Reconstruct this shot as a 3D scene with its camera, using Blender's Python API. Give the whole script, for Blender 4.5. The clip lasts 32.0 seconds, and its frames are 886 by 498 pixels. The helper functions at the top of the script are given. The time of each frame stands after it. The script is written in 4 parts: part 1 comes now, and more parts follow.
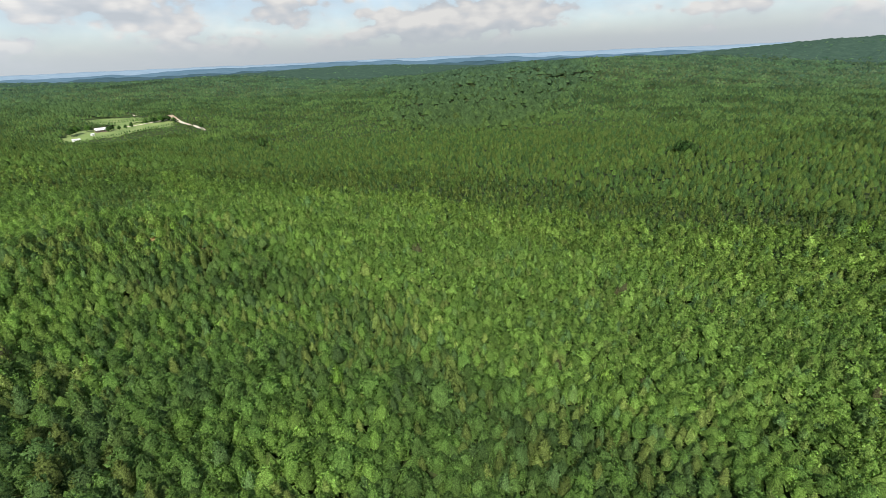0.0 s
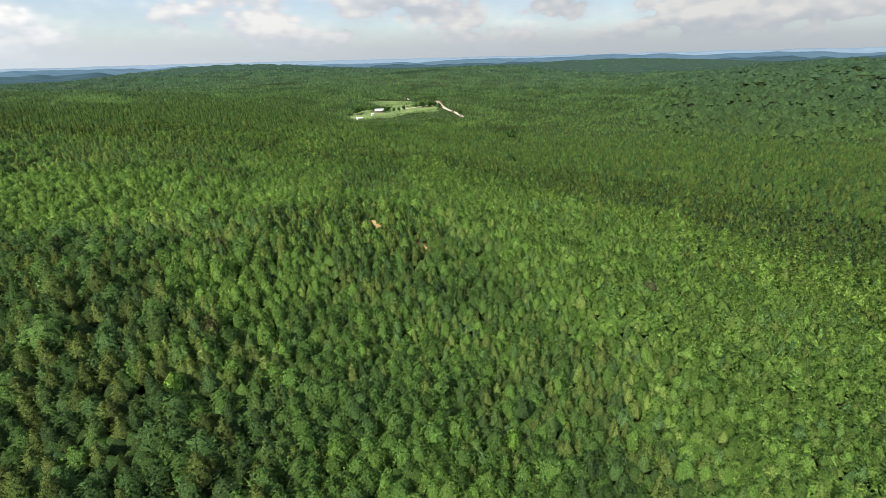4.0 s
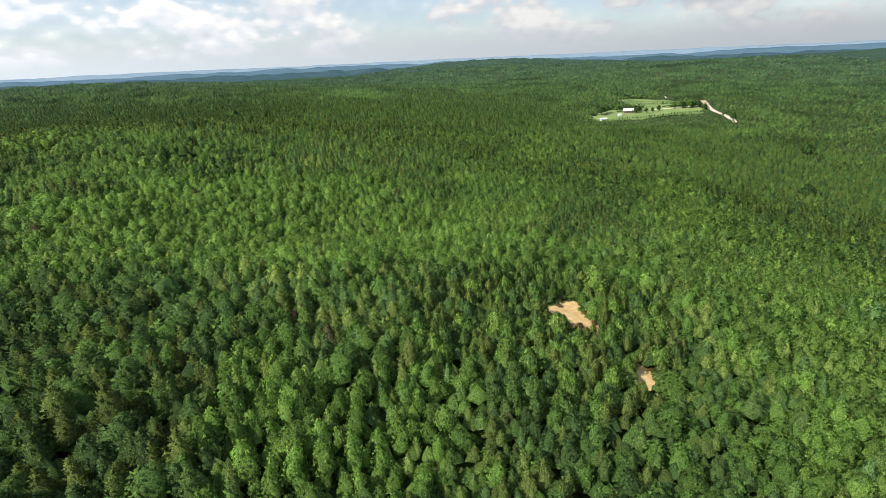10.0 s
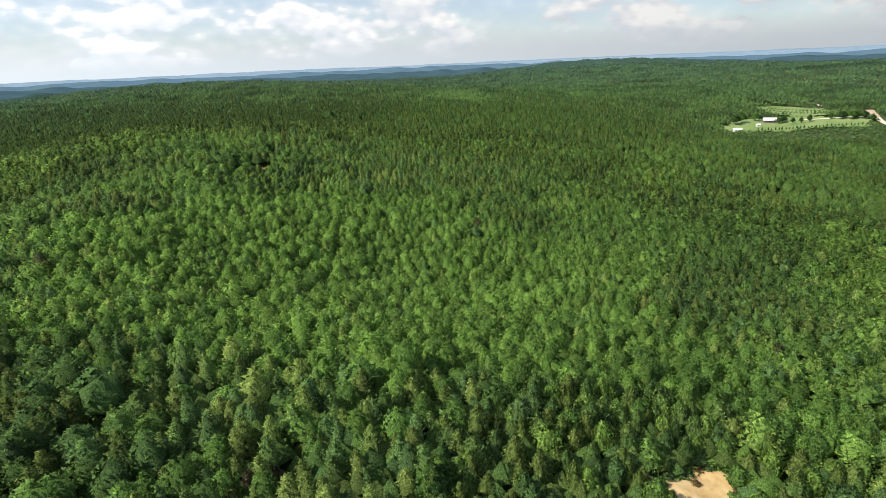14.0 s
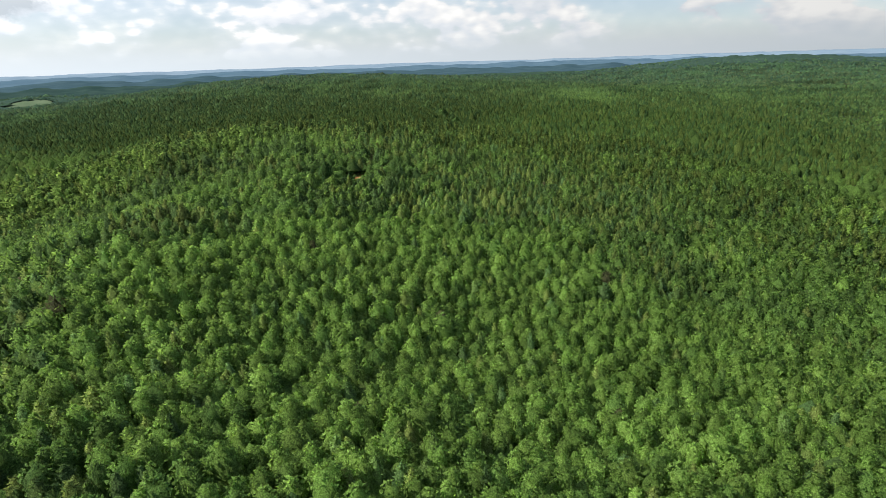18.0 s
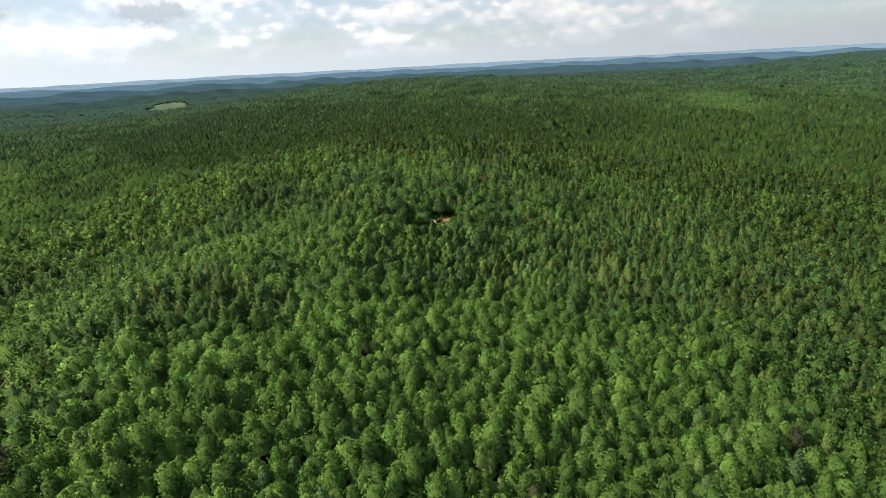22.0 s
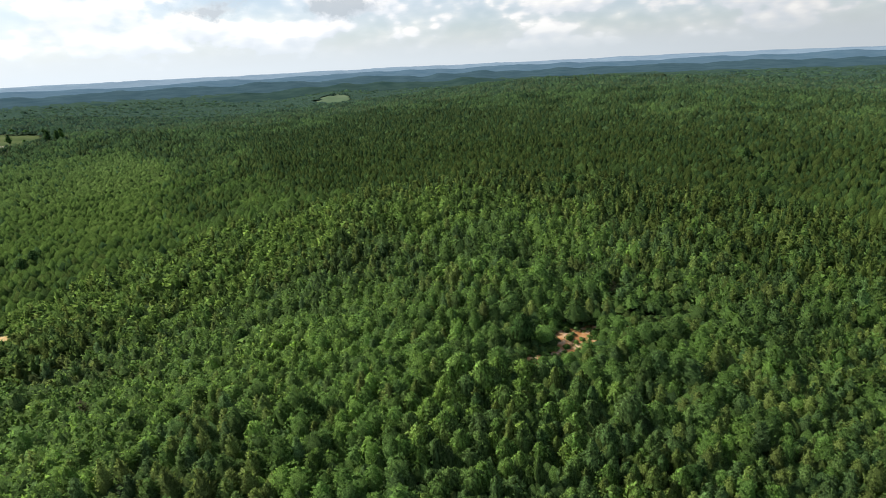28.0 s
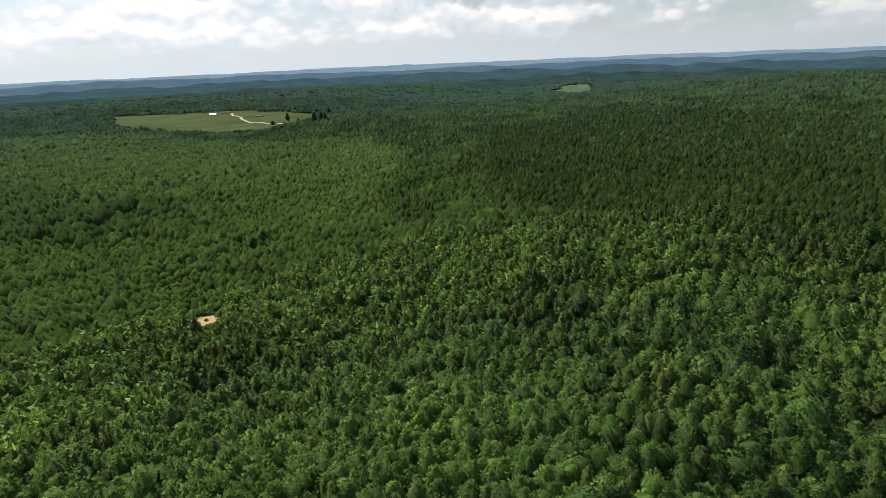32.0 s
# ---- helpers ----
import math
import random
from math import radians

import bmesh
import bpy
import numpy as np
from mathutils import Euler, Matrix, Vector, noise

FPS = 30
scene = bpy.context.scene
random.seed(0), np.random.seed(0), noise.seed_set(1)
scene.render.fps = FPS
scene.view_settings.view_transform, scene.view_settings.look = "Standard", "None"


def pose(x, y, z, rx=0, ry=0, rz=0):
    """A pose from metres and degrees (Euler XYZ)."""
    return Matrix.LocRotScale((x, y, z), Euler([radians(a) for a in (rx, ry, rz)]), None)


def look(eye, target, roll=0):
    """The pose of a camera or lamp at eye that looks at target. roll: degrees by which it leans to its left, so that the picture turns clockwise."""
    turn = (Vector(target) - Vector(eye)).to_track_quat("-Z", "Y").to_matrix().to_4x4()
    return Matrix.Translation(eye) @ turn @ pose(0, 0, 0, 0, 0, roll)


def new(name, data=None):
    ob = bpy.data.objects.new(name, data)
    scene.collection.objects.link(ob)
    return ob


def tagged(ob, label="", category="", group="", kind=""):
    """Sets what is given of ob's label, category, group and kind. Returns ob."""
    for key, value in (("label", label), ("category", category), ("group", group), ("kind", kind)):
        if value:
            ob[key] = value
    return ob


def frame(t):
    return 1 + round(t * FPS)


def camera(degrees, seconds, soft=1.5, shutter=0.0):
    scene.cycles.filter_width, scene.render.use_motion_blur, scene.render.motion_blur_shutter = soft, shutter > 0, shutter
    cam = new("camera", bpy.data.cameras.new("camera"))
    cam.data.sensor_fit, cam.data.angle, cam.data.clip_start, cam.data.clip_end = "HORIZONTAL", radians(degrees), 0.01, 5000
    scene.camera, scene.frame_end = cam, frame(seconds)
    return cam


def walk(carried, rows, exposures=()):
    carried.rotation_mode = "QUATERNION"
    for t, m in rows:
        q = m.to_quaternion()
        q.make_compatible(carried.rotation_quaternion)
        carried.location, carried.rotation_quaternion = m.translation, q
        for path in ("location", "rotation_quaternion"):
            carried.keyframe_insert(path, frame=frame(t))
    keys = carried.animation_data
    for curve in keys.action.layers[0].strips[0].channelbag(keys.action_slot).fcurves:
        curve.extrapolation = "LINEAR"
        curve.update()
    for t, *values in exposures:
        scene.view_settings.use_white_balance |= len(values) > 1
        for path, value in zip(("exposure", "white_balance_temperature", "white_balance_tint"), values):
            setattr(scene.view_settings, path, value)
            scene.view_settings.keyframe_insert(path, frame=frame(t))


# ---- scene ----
cam = camera(79.36, 32.0, soft=0.6)

# t, x, y, z, yaw to the left of north, pitch, lean
PATH = [
    (0.0, -52.15, -86.01, 79.49, -49.60, -19.95, -2.48),
    (0.5, -50.22, -84.43, 79.55, -45.18, -19.87, -2.20),
    (1.0, -48.23, -82.66, 79.63, -41.48, -19.85, -1.98),
    (1.5, -46.09, -80.67, 79.69, -37.61, -19.85, -1.70),
    (2.0, -43.78, -78.47, 79.72, -34.48, -19.83, -1.59),
    (2.5, -41.23, -76.05, 79.72, -31.55, -19.78, -1.58),
    (4.5, -24.79, -60.69, 79.11, -21.43, -19.90, -1.49),
    (5.0, -21.49, -55.00, 79.08, -19.91, -19.92, -1.66),
    (5.5, -18.31, -49.02, 79.08, -16.59, -19.90, -1.81),
    (6.0, -15.13, -42.75, 79.11, -10.59, -19.86, -1.59),
    (6.5, -12.06, -36.19, 79.19, -7.38, -19.87, -1.70),
    (7.0, -9.15, -29.29, 79.32, -6.09, -19.87, -1.92),
    (7.5, -6.42, -22.13, 79.50, -4.82, -19.83, -2.12),
    (8.0, -3.94, -14.84, 79.68, -3.86, -19.81, -2.34),
    (8.5, -1.79, -7.49, 79.85, -2.02, -19.79, -2.44),
    (9.0, 0.00, 0.00, 80.00, 0.00, -19.78, -2.52),
    (9.5, 1.54, 7.65, 80.15, 1.31, -19.78, -2.51),
    (10.0, 2.93, 15.36, 80.28, 2.68, -19.69, -2.60),
    (10.5, 4.29, 22.99, 80.38, 3.73, -19.71, -2.55),
    (11.0, 5.42, 30.58, 80.48, 4.21, -19.70, -2.67),
    (11.5, 6.29, 38.24, 80.58, 4.55, -19.67, -2.87),
    (12.0, 6.97, 45.90, 80.69, 4.86, -19.66, -2.98),
    (12.5, 7.42, 53.58, 80.82, 5.16, -19.66, -3.08),
    (13.0, 7.52, 61.36, 80.95, 5.32, -19.64, -3.20),
    (13.5, 7.18, 69.26, 81.05, 7.32, -19.52, -3.07),
    (14.0, 6.61, 77.11, 81.12, 13.90, -19.30, -2.49),
    (14.5, 5.88, 84.87, 81.17, 20.56, -19.14, -2.01),
    (16.5, -1.94, 112.85, 81.39, 25.88, -19.17, -2.08),
    (17.0, -4.77, 120.50, 81.98, 26.17, -19.25, -2.03),
    (17.5, -7.73, 128.25, 82.71, 26.18, -19.42, -1.87),
    (18.0, -10.82, 136.08, 83.60, 26.12, -19.49, -1.89),
    (18.5, -13.99, 143.97, 84.68, 28.04, -19.39, -1.95),
    (19.0, -17.22, 151.78, 85.94, 29.85, -19.25, -2.13),
    (19.5, -20.55, 159.39, 87.32, 32.39, -19.17, -2.22),
    (20.0, -23.99, 166.77, 88.77, 34.43, -19.17, -2.35),
    (20.5, -27.60, 173.88, 90.24, 35.21, -19.19, -2.55),
    (21.0, -31.35, 180.75, 91.69, 36.30, -19.23, -2.67),
    (21.5, -35.12, 187.51, 93.13, 36.65, -19.31, -2.87),
    (22.0, -38.87, 194.13, 94.58, 37.64, -19.35, -2.95),
    (22.5, -42.65, 200.64, 96.03, 38.56, -19.34, -3.10),
    (23.0, -46.51, 207.00, 97.51, 39.11, -19.32, -3.29),
    (23.5, -50.46, 213.20, 98.99, 39.36, -19.36, -3.49),
    (24.0, -54.50, 219.29, 100.49, 39.56, -19.45, -3.68),
    (24.5, -58.63, 225.40, 101.99, 39.99, -19.50, -3.73),
    (26.5, -77.43, 251.69, 108.02, 44.88, -19.64, -3.55),
    (27.0, -82.35, 257.83, 109.35, 46.99, -19.66, -3.34),
    (27.5, -87.31, 263.86, 110.64, 50.30, -19.59, -3.12),
    (28.0, -92.38, 269.69, 111.92, 53.95, -19.55, -2.83),
    (28.5, -97.59, 275.26, 113.17, 56.18, -19.57, -2.81),
    (29.0, -103.05, 280.49, 114.39, 56.71, -19.64, -2.89),
    (29.5, -108.66, 285.38, 115.52, 63.69, -19.53, -2.46),
    (30.0, -114.10, 290.08, 116.54, 75.27, -19.43, -1.69),
    (30.5, -119.42, 294.36, 117.45, 78.35, -19.51, -1.73),
    (31.0, -125.05, 298.11, 118.27, 78.54, -19.62, -2.06),
    (31.5, -130.88, 301.47, 119.04, 78.57, -19.75, -2.37),
    (32.0, -136.69, 304.67, 119.80, 78.67, -19.84, -2.54),
]


def gaze(x, y, z, yaw, pitch, lean):
    return pose(x, y, z, 90 + pitch, 0, yaw) @ pose(0, 0, 0, 0, 0, lean)


walk(cam, [(r[0], gaze(*r[1:])) for r in PATH], exposures=[(0.0, 0.28), (4.0, 0.27), (14.0, 0.25), (19.0, 0.13), (24.0, 0.06), (29.0, -0.03), (32.0, -0.26)])

# ---- light ----
SUN_YAW, SUN_UP = 126.0, 43.0


def build_world():
    w = bpy.data.worlds.new("world")
    scene.world = w
    w.use_nodes = True
    nt = w.node_tree
    nt.nodes.clear()
    N, L = nt.nodes.new, nt.links.new
    out, bg = N("ShaderNodeOutputWorld"), N("ShaderNodeBackground")
    sky = N("ShaderNodeTexSky")
    sky.sky_type = "NISHITA"
    sky.sun_disc = False
    sky.sun_elevation = radians(SUN_UP)
    sky.sun_rotation = radians(-SUN_YAW)
    sky.altitude, sky.dust_density, sky.ozone_density = 100, 0.8, 1.5
    dim = N("ShaderNodeVectorMath")
    dim.operation = "SCALE"
    dim.inputs["Scale"].default_value = 0.12
    L(sky.outputs[0], dim.inputs[0])
    tc, sep = N("ShaderNodeTexCoord"), N("ShaderNodeSeparateXYZ")
    L(tc.outputs["Generated"], sep.inputs[0])

    def math_node(op, a, b=None, clamp=False):
        n = N("ShaderNodeMath")
        n.operation, n.use_clamp = op, clamp
        for i, v in enumerate((a, b)):
            if v is None:
                continue
            if isinstance(v, (int, float)):
                n.inputs[i].default_value = v
            else:
                L(v, n.inputs[i])
        return n.outputs[0]

    up = math_node("MAXIMUM", sep.outputs[2], 0.0)

    def cloud_noise(scale, detail, rough, shift, stretch):
        mp = N("ShaderNodeMapping")
        mp.inputs["Location"].default_value = shift
        mp.inputs["Scale"].default_value = (1, 1, stretch)
        L(tc.outputs["Generated"], mp.inputs[0])
        n = N("ShaderNodeTexNoise")
        n.inputs["Scale"].default_value, n.inputs["Detail"].default_value, n.inputs["Roughness"].default_value = scale, detail, rough
        L(mp.outputs[0], n.inputs["Vector"])
        return n.outputs[0]

    def ramp(v, stops):
        r = N("ShaderNodeValToRGB")
        while len(r.color_ramp.elements) < len(stops):
            r.color_ramp.elements.new(0.5)
        for e, (p, c) in zip(r.color_ramp.elements, stops):
            e.position, e.color = p, (*c, 1)
        L(v, r.inputs[0])
        return r.outputs[0]

    def puffs(scale, shift, stretch):
        mp = N("ShaderNodeMapping")
        mp.inputs["Location"].default_value = shift
        mp.inputs["Scale"].default_value = (1, 1, stretch)
        L(tc.outputs["Generated"], mp.inputs[0])
        n = N("ShaderNodeTexVoronoi")
        n.feature, n.inputs["Scale"].default_value, n.inputs["Smoothness"].default_value = "SMOOTH_F1", scale, 0.6
        L(mp.outputs[0], n.inputs["Vector"])
        return math_node("SUBTRACT", 0.6, n.outputs["Distance"])

    yaw = math_node("ARCTAN2", math_node("MULTIPLY", sep.outputs[0], -1.0), sep.outputs[1])
    yaw = math_node("ADD", yaw, math_node("MULTIPLY", math_node("SUBTRACT", cloud_noise(13.0, 5.0, 0.6, (5.1, 0.7, 2.2), 1.6), 0.5), 0.22))
    rise = math_node("ADD", sep.outputs[2], math_node("MULTIPLY", math_node("SUBTRACT", cloud_noise(17.0, 6.0, 0.62, (1.1, 4.7, 3.2), 1.4), 0.5), 0.075))

    def heap(turn, height, wide, tall, amount):
        """One heap of cloud at a bearing and a height over the horizon, in degrees."""
        a = math_node("DIVIDE", math_node("SUBTRACT", yaw, radians(turn)), radians(wide))
        b = math_node("DIVIDE", math_node("SUBTRACT", rise, math.sin(radians(height))), radians(tall))
        d = math_node("ADD", math_node("POWER", math_node("ABSOLUTE", a), 2.0), math_node("POWER", math_node("ABSOLUTE", b), 2.0))
        return math_node("MULTIPLY", math_node("EXPONENT", math_node("MULTIPLY", d, -1.0)), amount)

    def total(values):
        v = values[0]
        for w in values[1:]:
            v = math_node("ADD", v, w)
        return v

    def billows(lift):
        """Rounded heaps: large masses broken into puffs of two sizes."""
        return total([math_node("MULTIPLY", cloud_noise(4.2, 6.0, 0.5, (3.1, 1.7, 0.4 + lift), 2.8), 1.0),
                      math_node("MULTIPLY", puffs(15.0, (0.3, 0.9, lift), 1.8), 0.16), math_node("MULTIPLY", puffs(46.0, (1.3, 0.2, lift), 1.5), 0.10)])

    here, above = billows(0.0), billows(0.03)
    wide = cloud_noise(2.2, 3.0, 0.5, (0.4, 2.7, 1.9), 4.0)
    white = total([heap(*h) for h in ((-6.9, 3.4, 2.0, 2.2, 0.16), (1.6, 3.6, 1.3, 1.0, 0.14), (-12.5, 2.1, 2.6, 0.8, 0.12), (-30, 4.6, 14, 1.5, 0.10), (-58, 3.6, 14, 1.3, 0.10),
                                      (24, 4.6, 12, 2.0, 0.08), (44, 4.2, 12, 2.2, 0.08), (105, 3.2, 16, 2.0, 0.12), (78, 3.0, 12, 1.6, 0.08))])
    grey = total([heap(*h) for h in ((63, 5.2, 4.2, 1.1, 1.0), (74, 5.4, 3.4, 1.0, 0.95), (51, 4.0, 3.0, 0.6, 0.5), (88, 6.3, 3.0, 0.7, 0.6), (33, 5.8, 6.0, 0.6, 0.4))])
    dens = total([math_node("MULTIPLY", here, 0.8), math_node("MULTIPLY", wide, 0.25), white])
    cover = ramp(dens, [(0.50, (0.32, 0.32, 0.32)), (0.585, (0.55, 0.55, 0.55)), (0.612, (1, 1, 1))])
    # higher up more open sky shows between the clouds
    cover = math_node("MULTIPLY", cover, ramp(up, [(0.1, (1, 1, 1)), (0.45, (0.35, 0.35, 0.35))]))
    grey = ramp(math_node("ADD", grey, math_node("MULTIPLY", math_node("SUBTRACT", here, 0.62), 1.2)), [(0.30, (0, 0, 0)), (0.75, (1, 1, 1))])
    cover = math_node("MAXIMUM", cover, grey)
    lit = math_node("ADD", math_node("MULTIPLY", math_node("SUBTRACT", here, above), 2.0), 0.5)
    lit = math_node("ADD", lit, math_node("MULTIPLY", math_node("SUBTRACT", dens, 0.62), 0.5))
    shade = ramp(lit, [(0.28, (0.63, 0.68, 0.74)), (0.46, (0.74, 0.775, 0.82)), (0.56, (0.86, 0.86, 0.865)), (0.68, (1.0, 0.985, 0.96))])
    dark = N("ShaderNodeMixRGB")
    L(math_node("MULTIPLY", grey, 0.9, True), dark.inputs[0]), L(shade, dark.inputs[1])
    dark.inputs[2].default_value = (0.42, 0.47, 0.52, 1)
    shade = dark.outputs[0]
    toward = N("ShaderNodeVectorMath")
    toward.operation = "DOT_PRODUCT"
    L(tc.outputs["Generated"], toward.inputs[0])
    toward.inputs[1].default_value = (-math.sin(radians(SUN_YAW)), math.cos(radians(SUN_YAW)), 0.3)
    glow = math_node("ADD", math_node("MULTIPLY", toward.outputs["Value"], 0.42), 1.09)
    bright = N("ShaderNodeVectorMath")
    bright.operation = "SCALE"
    L(shade, bright.inputs[0]), L(glow, bright.inputs["Scale"])
    shade = bright.outputs[0]
    # the low sky is pale with moisture
    low = ramp(up, [(0.0, (1, 1, 1)), (0.018, (0.85, 0.85, 0.85)), (0.05, (0.15, 0.15, 0.15)), (0.2, (0.03, 0.03, 0.03))])
    mixc, mixl = N("ShaderNodeMixRGB"), N("ShaderNodeMixRGB")
    blue = N("ShaderNodeMixRGB")
    blue.blend_type = "MULTIPLY"
    blue.inputs[0].default_value = 1.0
    blue.inputs[2].default_value = (0.95, 1.0, 1.1, 1)
    L(dim.outputs[0], blue.inputs[1])
    L(cover, mixc.inputs[0]), L(blue.outputs[0], mixc.inputs[1]), L(shade, mixc.inputs[2])
    L(low, mixl.inputs[0]), L(mixc.outputs[0], mixl.inputs[1])
    pale = N("ShaderNodeVectorMath")
    pale.operation = "SCALE"
    pale.inputs[0].default_value = (0.62, 0.68, 0.73)
    L(glow, pale.inputs["Scale"]), L(pale.outputs[0], mixl.inputs[2])
    L(mixl.outputs[0], bg.inputs[0])
    bg.inputs[1].default_value = 0.95
    L(bg.outputs[0], out.inputs[0])


build_world()
sun = new("sun", bpy.data.lights.new("sun", "SUN"))
sun.data.energy, sun.data.angle, sun.data.color = 5.0, radians(0.6), (1.0, 0.94, 0.80)
sun_at = Vector((-math.sin(radians(SUN_YAW)) * math.cos(radians(SUN_UP)), math.cos(radians(SUN_YAW)) * math.cos(radians(SUN_UP)), math.sin(radians(SUN_UP))))
sun.matrix_world = look(sun_at * 900, (0, 0, 0))


# ---- materials ----
def material(name, rough=0.9, spec=0.2):
    m = bpy.data.materials.new(name)
    m.use_nodes = True
    b = m.node_tree.nodes["Principled BSDF"]
    b.inputs["Roughness"].default_value = rough
    b.inputs["Specular IOR Level"].default_value = spec
    return m, m.node_tree, b


def noise_node(nt, scale, detail=4.0, rough=0.6):
    n = nt.nodes.new("ShaderNodeTexNoise")
    n.inputs["Scale"].default_value, n.inputs["Detail"].default_value, n.inputs["Roughness"].default_value = scale, detail, rough
    tc = nt.nodes.new("ShaderNodeTexCoord")
    nt.links.new(tc.outputs["Object"], n.inputs["Vector"])
    return n


def ramp_node(nt, source, stops):
    r = nt.nodes.new("ShaderNodeValToRGB")
    while len(r.color_ramp.elements) < len(stops):
        r.color_ramp.elements.new(0.5)
    for e, (p, c) in zip(r.color_ramp.elements, stops):
        e.position, e.color = p, (*c, 1)
    nt.links.new(source, r.inputs[0])
    return r.outputs[0]


def multiply(nt, a, b):
    n = nt.nodes.new("ShaderNodeMixRGB")
    n.blend_type = "MULTIPLY"
    n.inputs[0].default_value = 1.0
    nt.links.new(a, n.inputs[1]), nt.links.new(b, n.inputs[2])
    return n.outputs[0]


def bump(nt, b, source, strength, distance):
    n = nt.nodes.new("ShaderNodeBump")
    n.inputs["Strength"].default_value, n.inputs["Distance"].default_value = strength, distance
    nt.links.new(source, n.inputs["Height"])
    nt.links.new(n.outputs[0], b.inputs["Normal"])


def leaf_material(name, fine, low=0.62, high=1.45, detail=4.0, grit=0.75, through_light=0.42, gloss=0.10):
    """Leaf colour of each tree, broken up leaf by leaf, with some light passing through."""
    m, nt, b = material(name, 0.75, gloss)
    a = nt.nodes.new("ShaderNodeAttribute")
    a.attribute_name = "leaf"
    n = noise_node(nt, fine, detail, grit)
    c = multiply(nt, a.outputs["Color"], ramp_node(nt, n.outputs[0], [(0.40, (low,) * 3), (0.60, (high,) * 3)]))
    info = nt.nodes.new("ShaderNodeObjectInfo")
    c = multiply(nt, c, ramp_node(nt, info.outputs["Random"], [(0.0, (0.85, 0.9, 0.85)), (1.0, (1.15, 1.1, 1.1))]))
    nt.links.new(c, b.inputs["Base Color"])
    t = nt.nodes.new("ShaderNodeBsdfTranslucent")
    glow_through = nt.nodes.new("ShaderNodeMixRGB")
    glow_through.blend_type = "MULTIPLY"
    glow_through.inputs[0].default_value = 1.0
    glow_through.inputs[2].default_value = (1.8, 1.75, 1.5, 1)
    nt.links.new(c, glow_through.inputs[1])
    nt.links.new(glow_through.outputs[0], t.inputs[0])
    mix = nt.nodes.new("ShaderNodeMixShader")
    mix.inputs[0].default_value = through_light
    nt.links.new(b.outputs[0], mix.inputs[1]), nt.links.new(t.outputs[0], mix.inputs[2])
    nt.links.new(mix.outputs[0], nt.nodes["Material Output"].inputs[0])
    bump(nt, b, n.outputs[0], 0.6, 0.3)
    return m


def plain(name, stops, scale, rough=0.9, relief=0.3, depth=0.1, spec=0.2, detail=6.0):
    m, nt, b = material(name, rough, spec)
    n = noise_node(nt, scale, detail)
    nt.links.new(ramp_node(nt, n.outputs[0], stops), b.inputs["Base Color"])
    bump(nt, b, n.outputs[0], relief, depth)
    return m


LEAF_NEAR = leaf_material("leaf_near", 4.2, 0.5, 1.72, 3.0, 0.72)
LEAF_FAR = leaf_material("leaf_far", 1.8, 0.5, 1.42, 4.0, 0.7, 0.45, 0.0)
# narrow tone range for far trees, the flatness of haze set in colour
LEAF_SOFT = leaf_material("leaf_soft", 0.7, 0.66, 1.2, 3.0, 0.6, 0.38, 0.0)
FLOOR = plain("forest_floor", [(0.3, (0.034, 0.056, 0.018)), (0.55, (0.055, 0.085, 0.026)), (0.75, (0.09, 0.085, 0.038))], 0.6)
SAND = plain("sand", [(0.25, (0.42, 0.25, 0.10)), (0.5, (0.56, 0.39, 0.18)), (0.75, (0.66, 0.50, 0.28))], 0.45, 0.95, 0.5, 0.15)
CLAY = plain("red_clay", [(0.3, (0.36, 0.13, 0.04)), (0.48, (0.46, 0.24, 0.10)), (0.62, (0.62, 0.45, 0.29))], 0.3, 0.95, 0.6, 0.2)
GRASS = plain("grass", [(0.3, (0.11, 0.18, 0.05)), (0.5, (0.17, 0.24, 0.08)), (0.75, (0.25, 0.30, 0.12))], 0.03, 0.95, 0.2, 0.1)
MEADOW = plain("meadow", [(0.3, (0.055, 0.085, 0.03)), (0.5, (0.085, 0.115, 0.04)), (0.75, (0.12, 0.14, 0.055))], 0.012, 0.95, 0.2, 0.1, 0.02)
DIRT = plain("pale_dirt", [(0.3, (0.36, 0.26, 0.18)), (0.6, (0.50, 0.39, 0.29))], 0.4, 0.95, 0.3, 0.05)
GRAVEL = plain("gravel", [(0.3, (0.50, 0.42, 0.33)), (0.6, (0.68, 0.60, 0.5))], 0.4, 0.95, 0.3, 0.05)
FIELD = plain("hay_field", [(0.3, (0.10, 0.15, 0.085)), (0.7, (0.145, 0.19, 0.115))], 0.01, 1.0, 0.2, 1.0, 0.0)
BARK = plain("bark", [(0.3, (0.05, 0.035, 0.025)), (0.7, (0.14, 0.10, 0.075))], 3.0, 0.95, 0.7, 0.03)
# lighter blue-green than the near leaves: haze mixed into the colour
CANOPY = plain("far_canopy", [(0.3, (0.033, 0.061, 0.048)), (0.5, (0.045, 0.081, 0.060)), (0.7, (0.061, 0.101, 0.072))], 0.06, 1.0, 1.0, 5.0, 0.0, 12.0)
# distance haze painted into the base colours, paler and bluer ring by ring
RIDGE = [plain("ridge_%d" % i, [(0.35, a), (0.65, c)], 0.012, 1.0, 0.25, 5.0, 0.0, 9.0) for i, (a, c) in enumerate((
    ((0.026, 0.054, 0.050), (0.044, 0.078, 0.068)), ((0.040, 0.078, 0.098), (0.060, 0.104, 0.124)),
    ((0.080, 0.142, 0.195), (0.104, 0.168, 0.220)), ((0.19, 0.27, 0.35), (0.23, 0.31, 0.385))))]

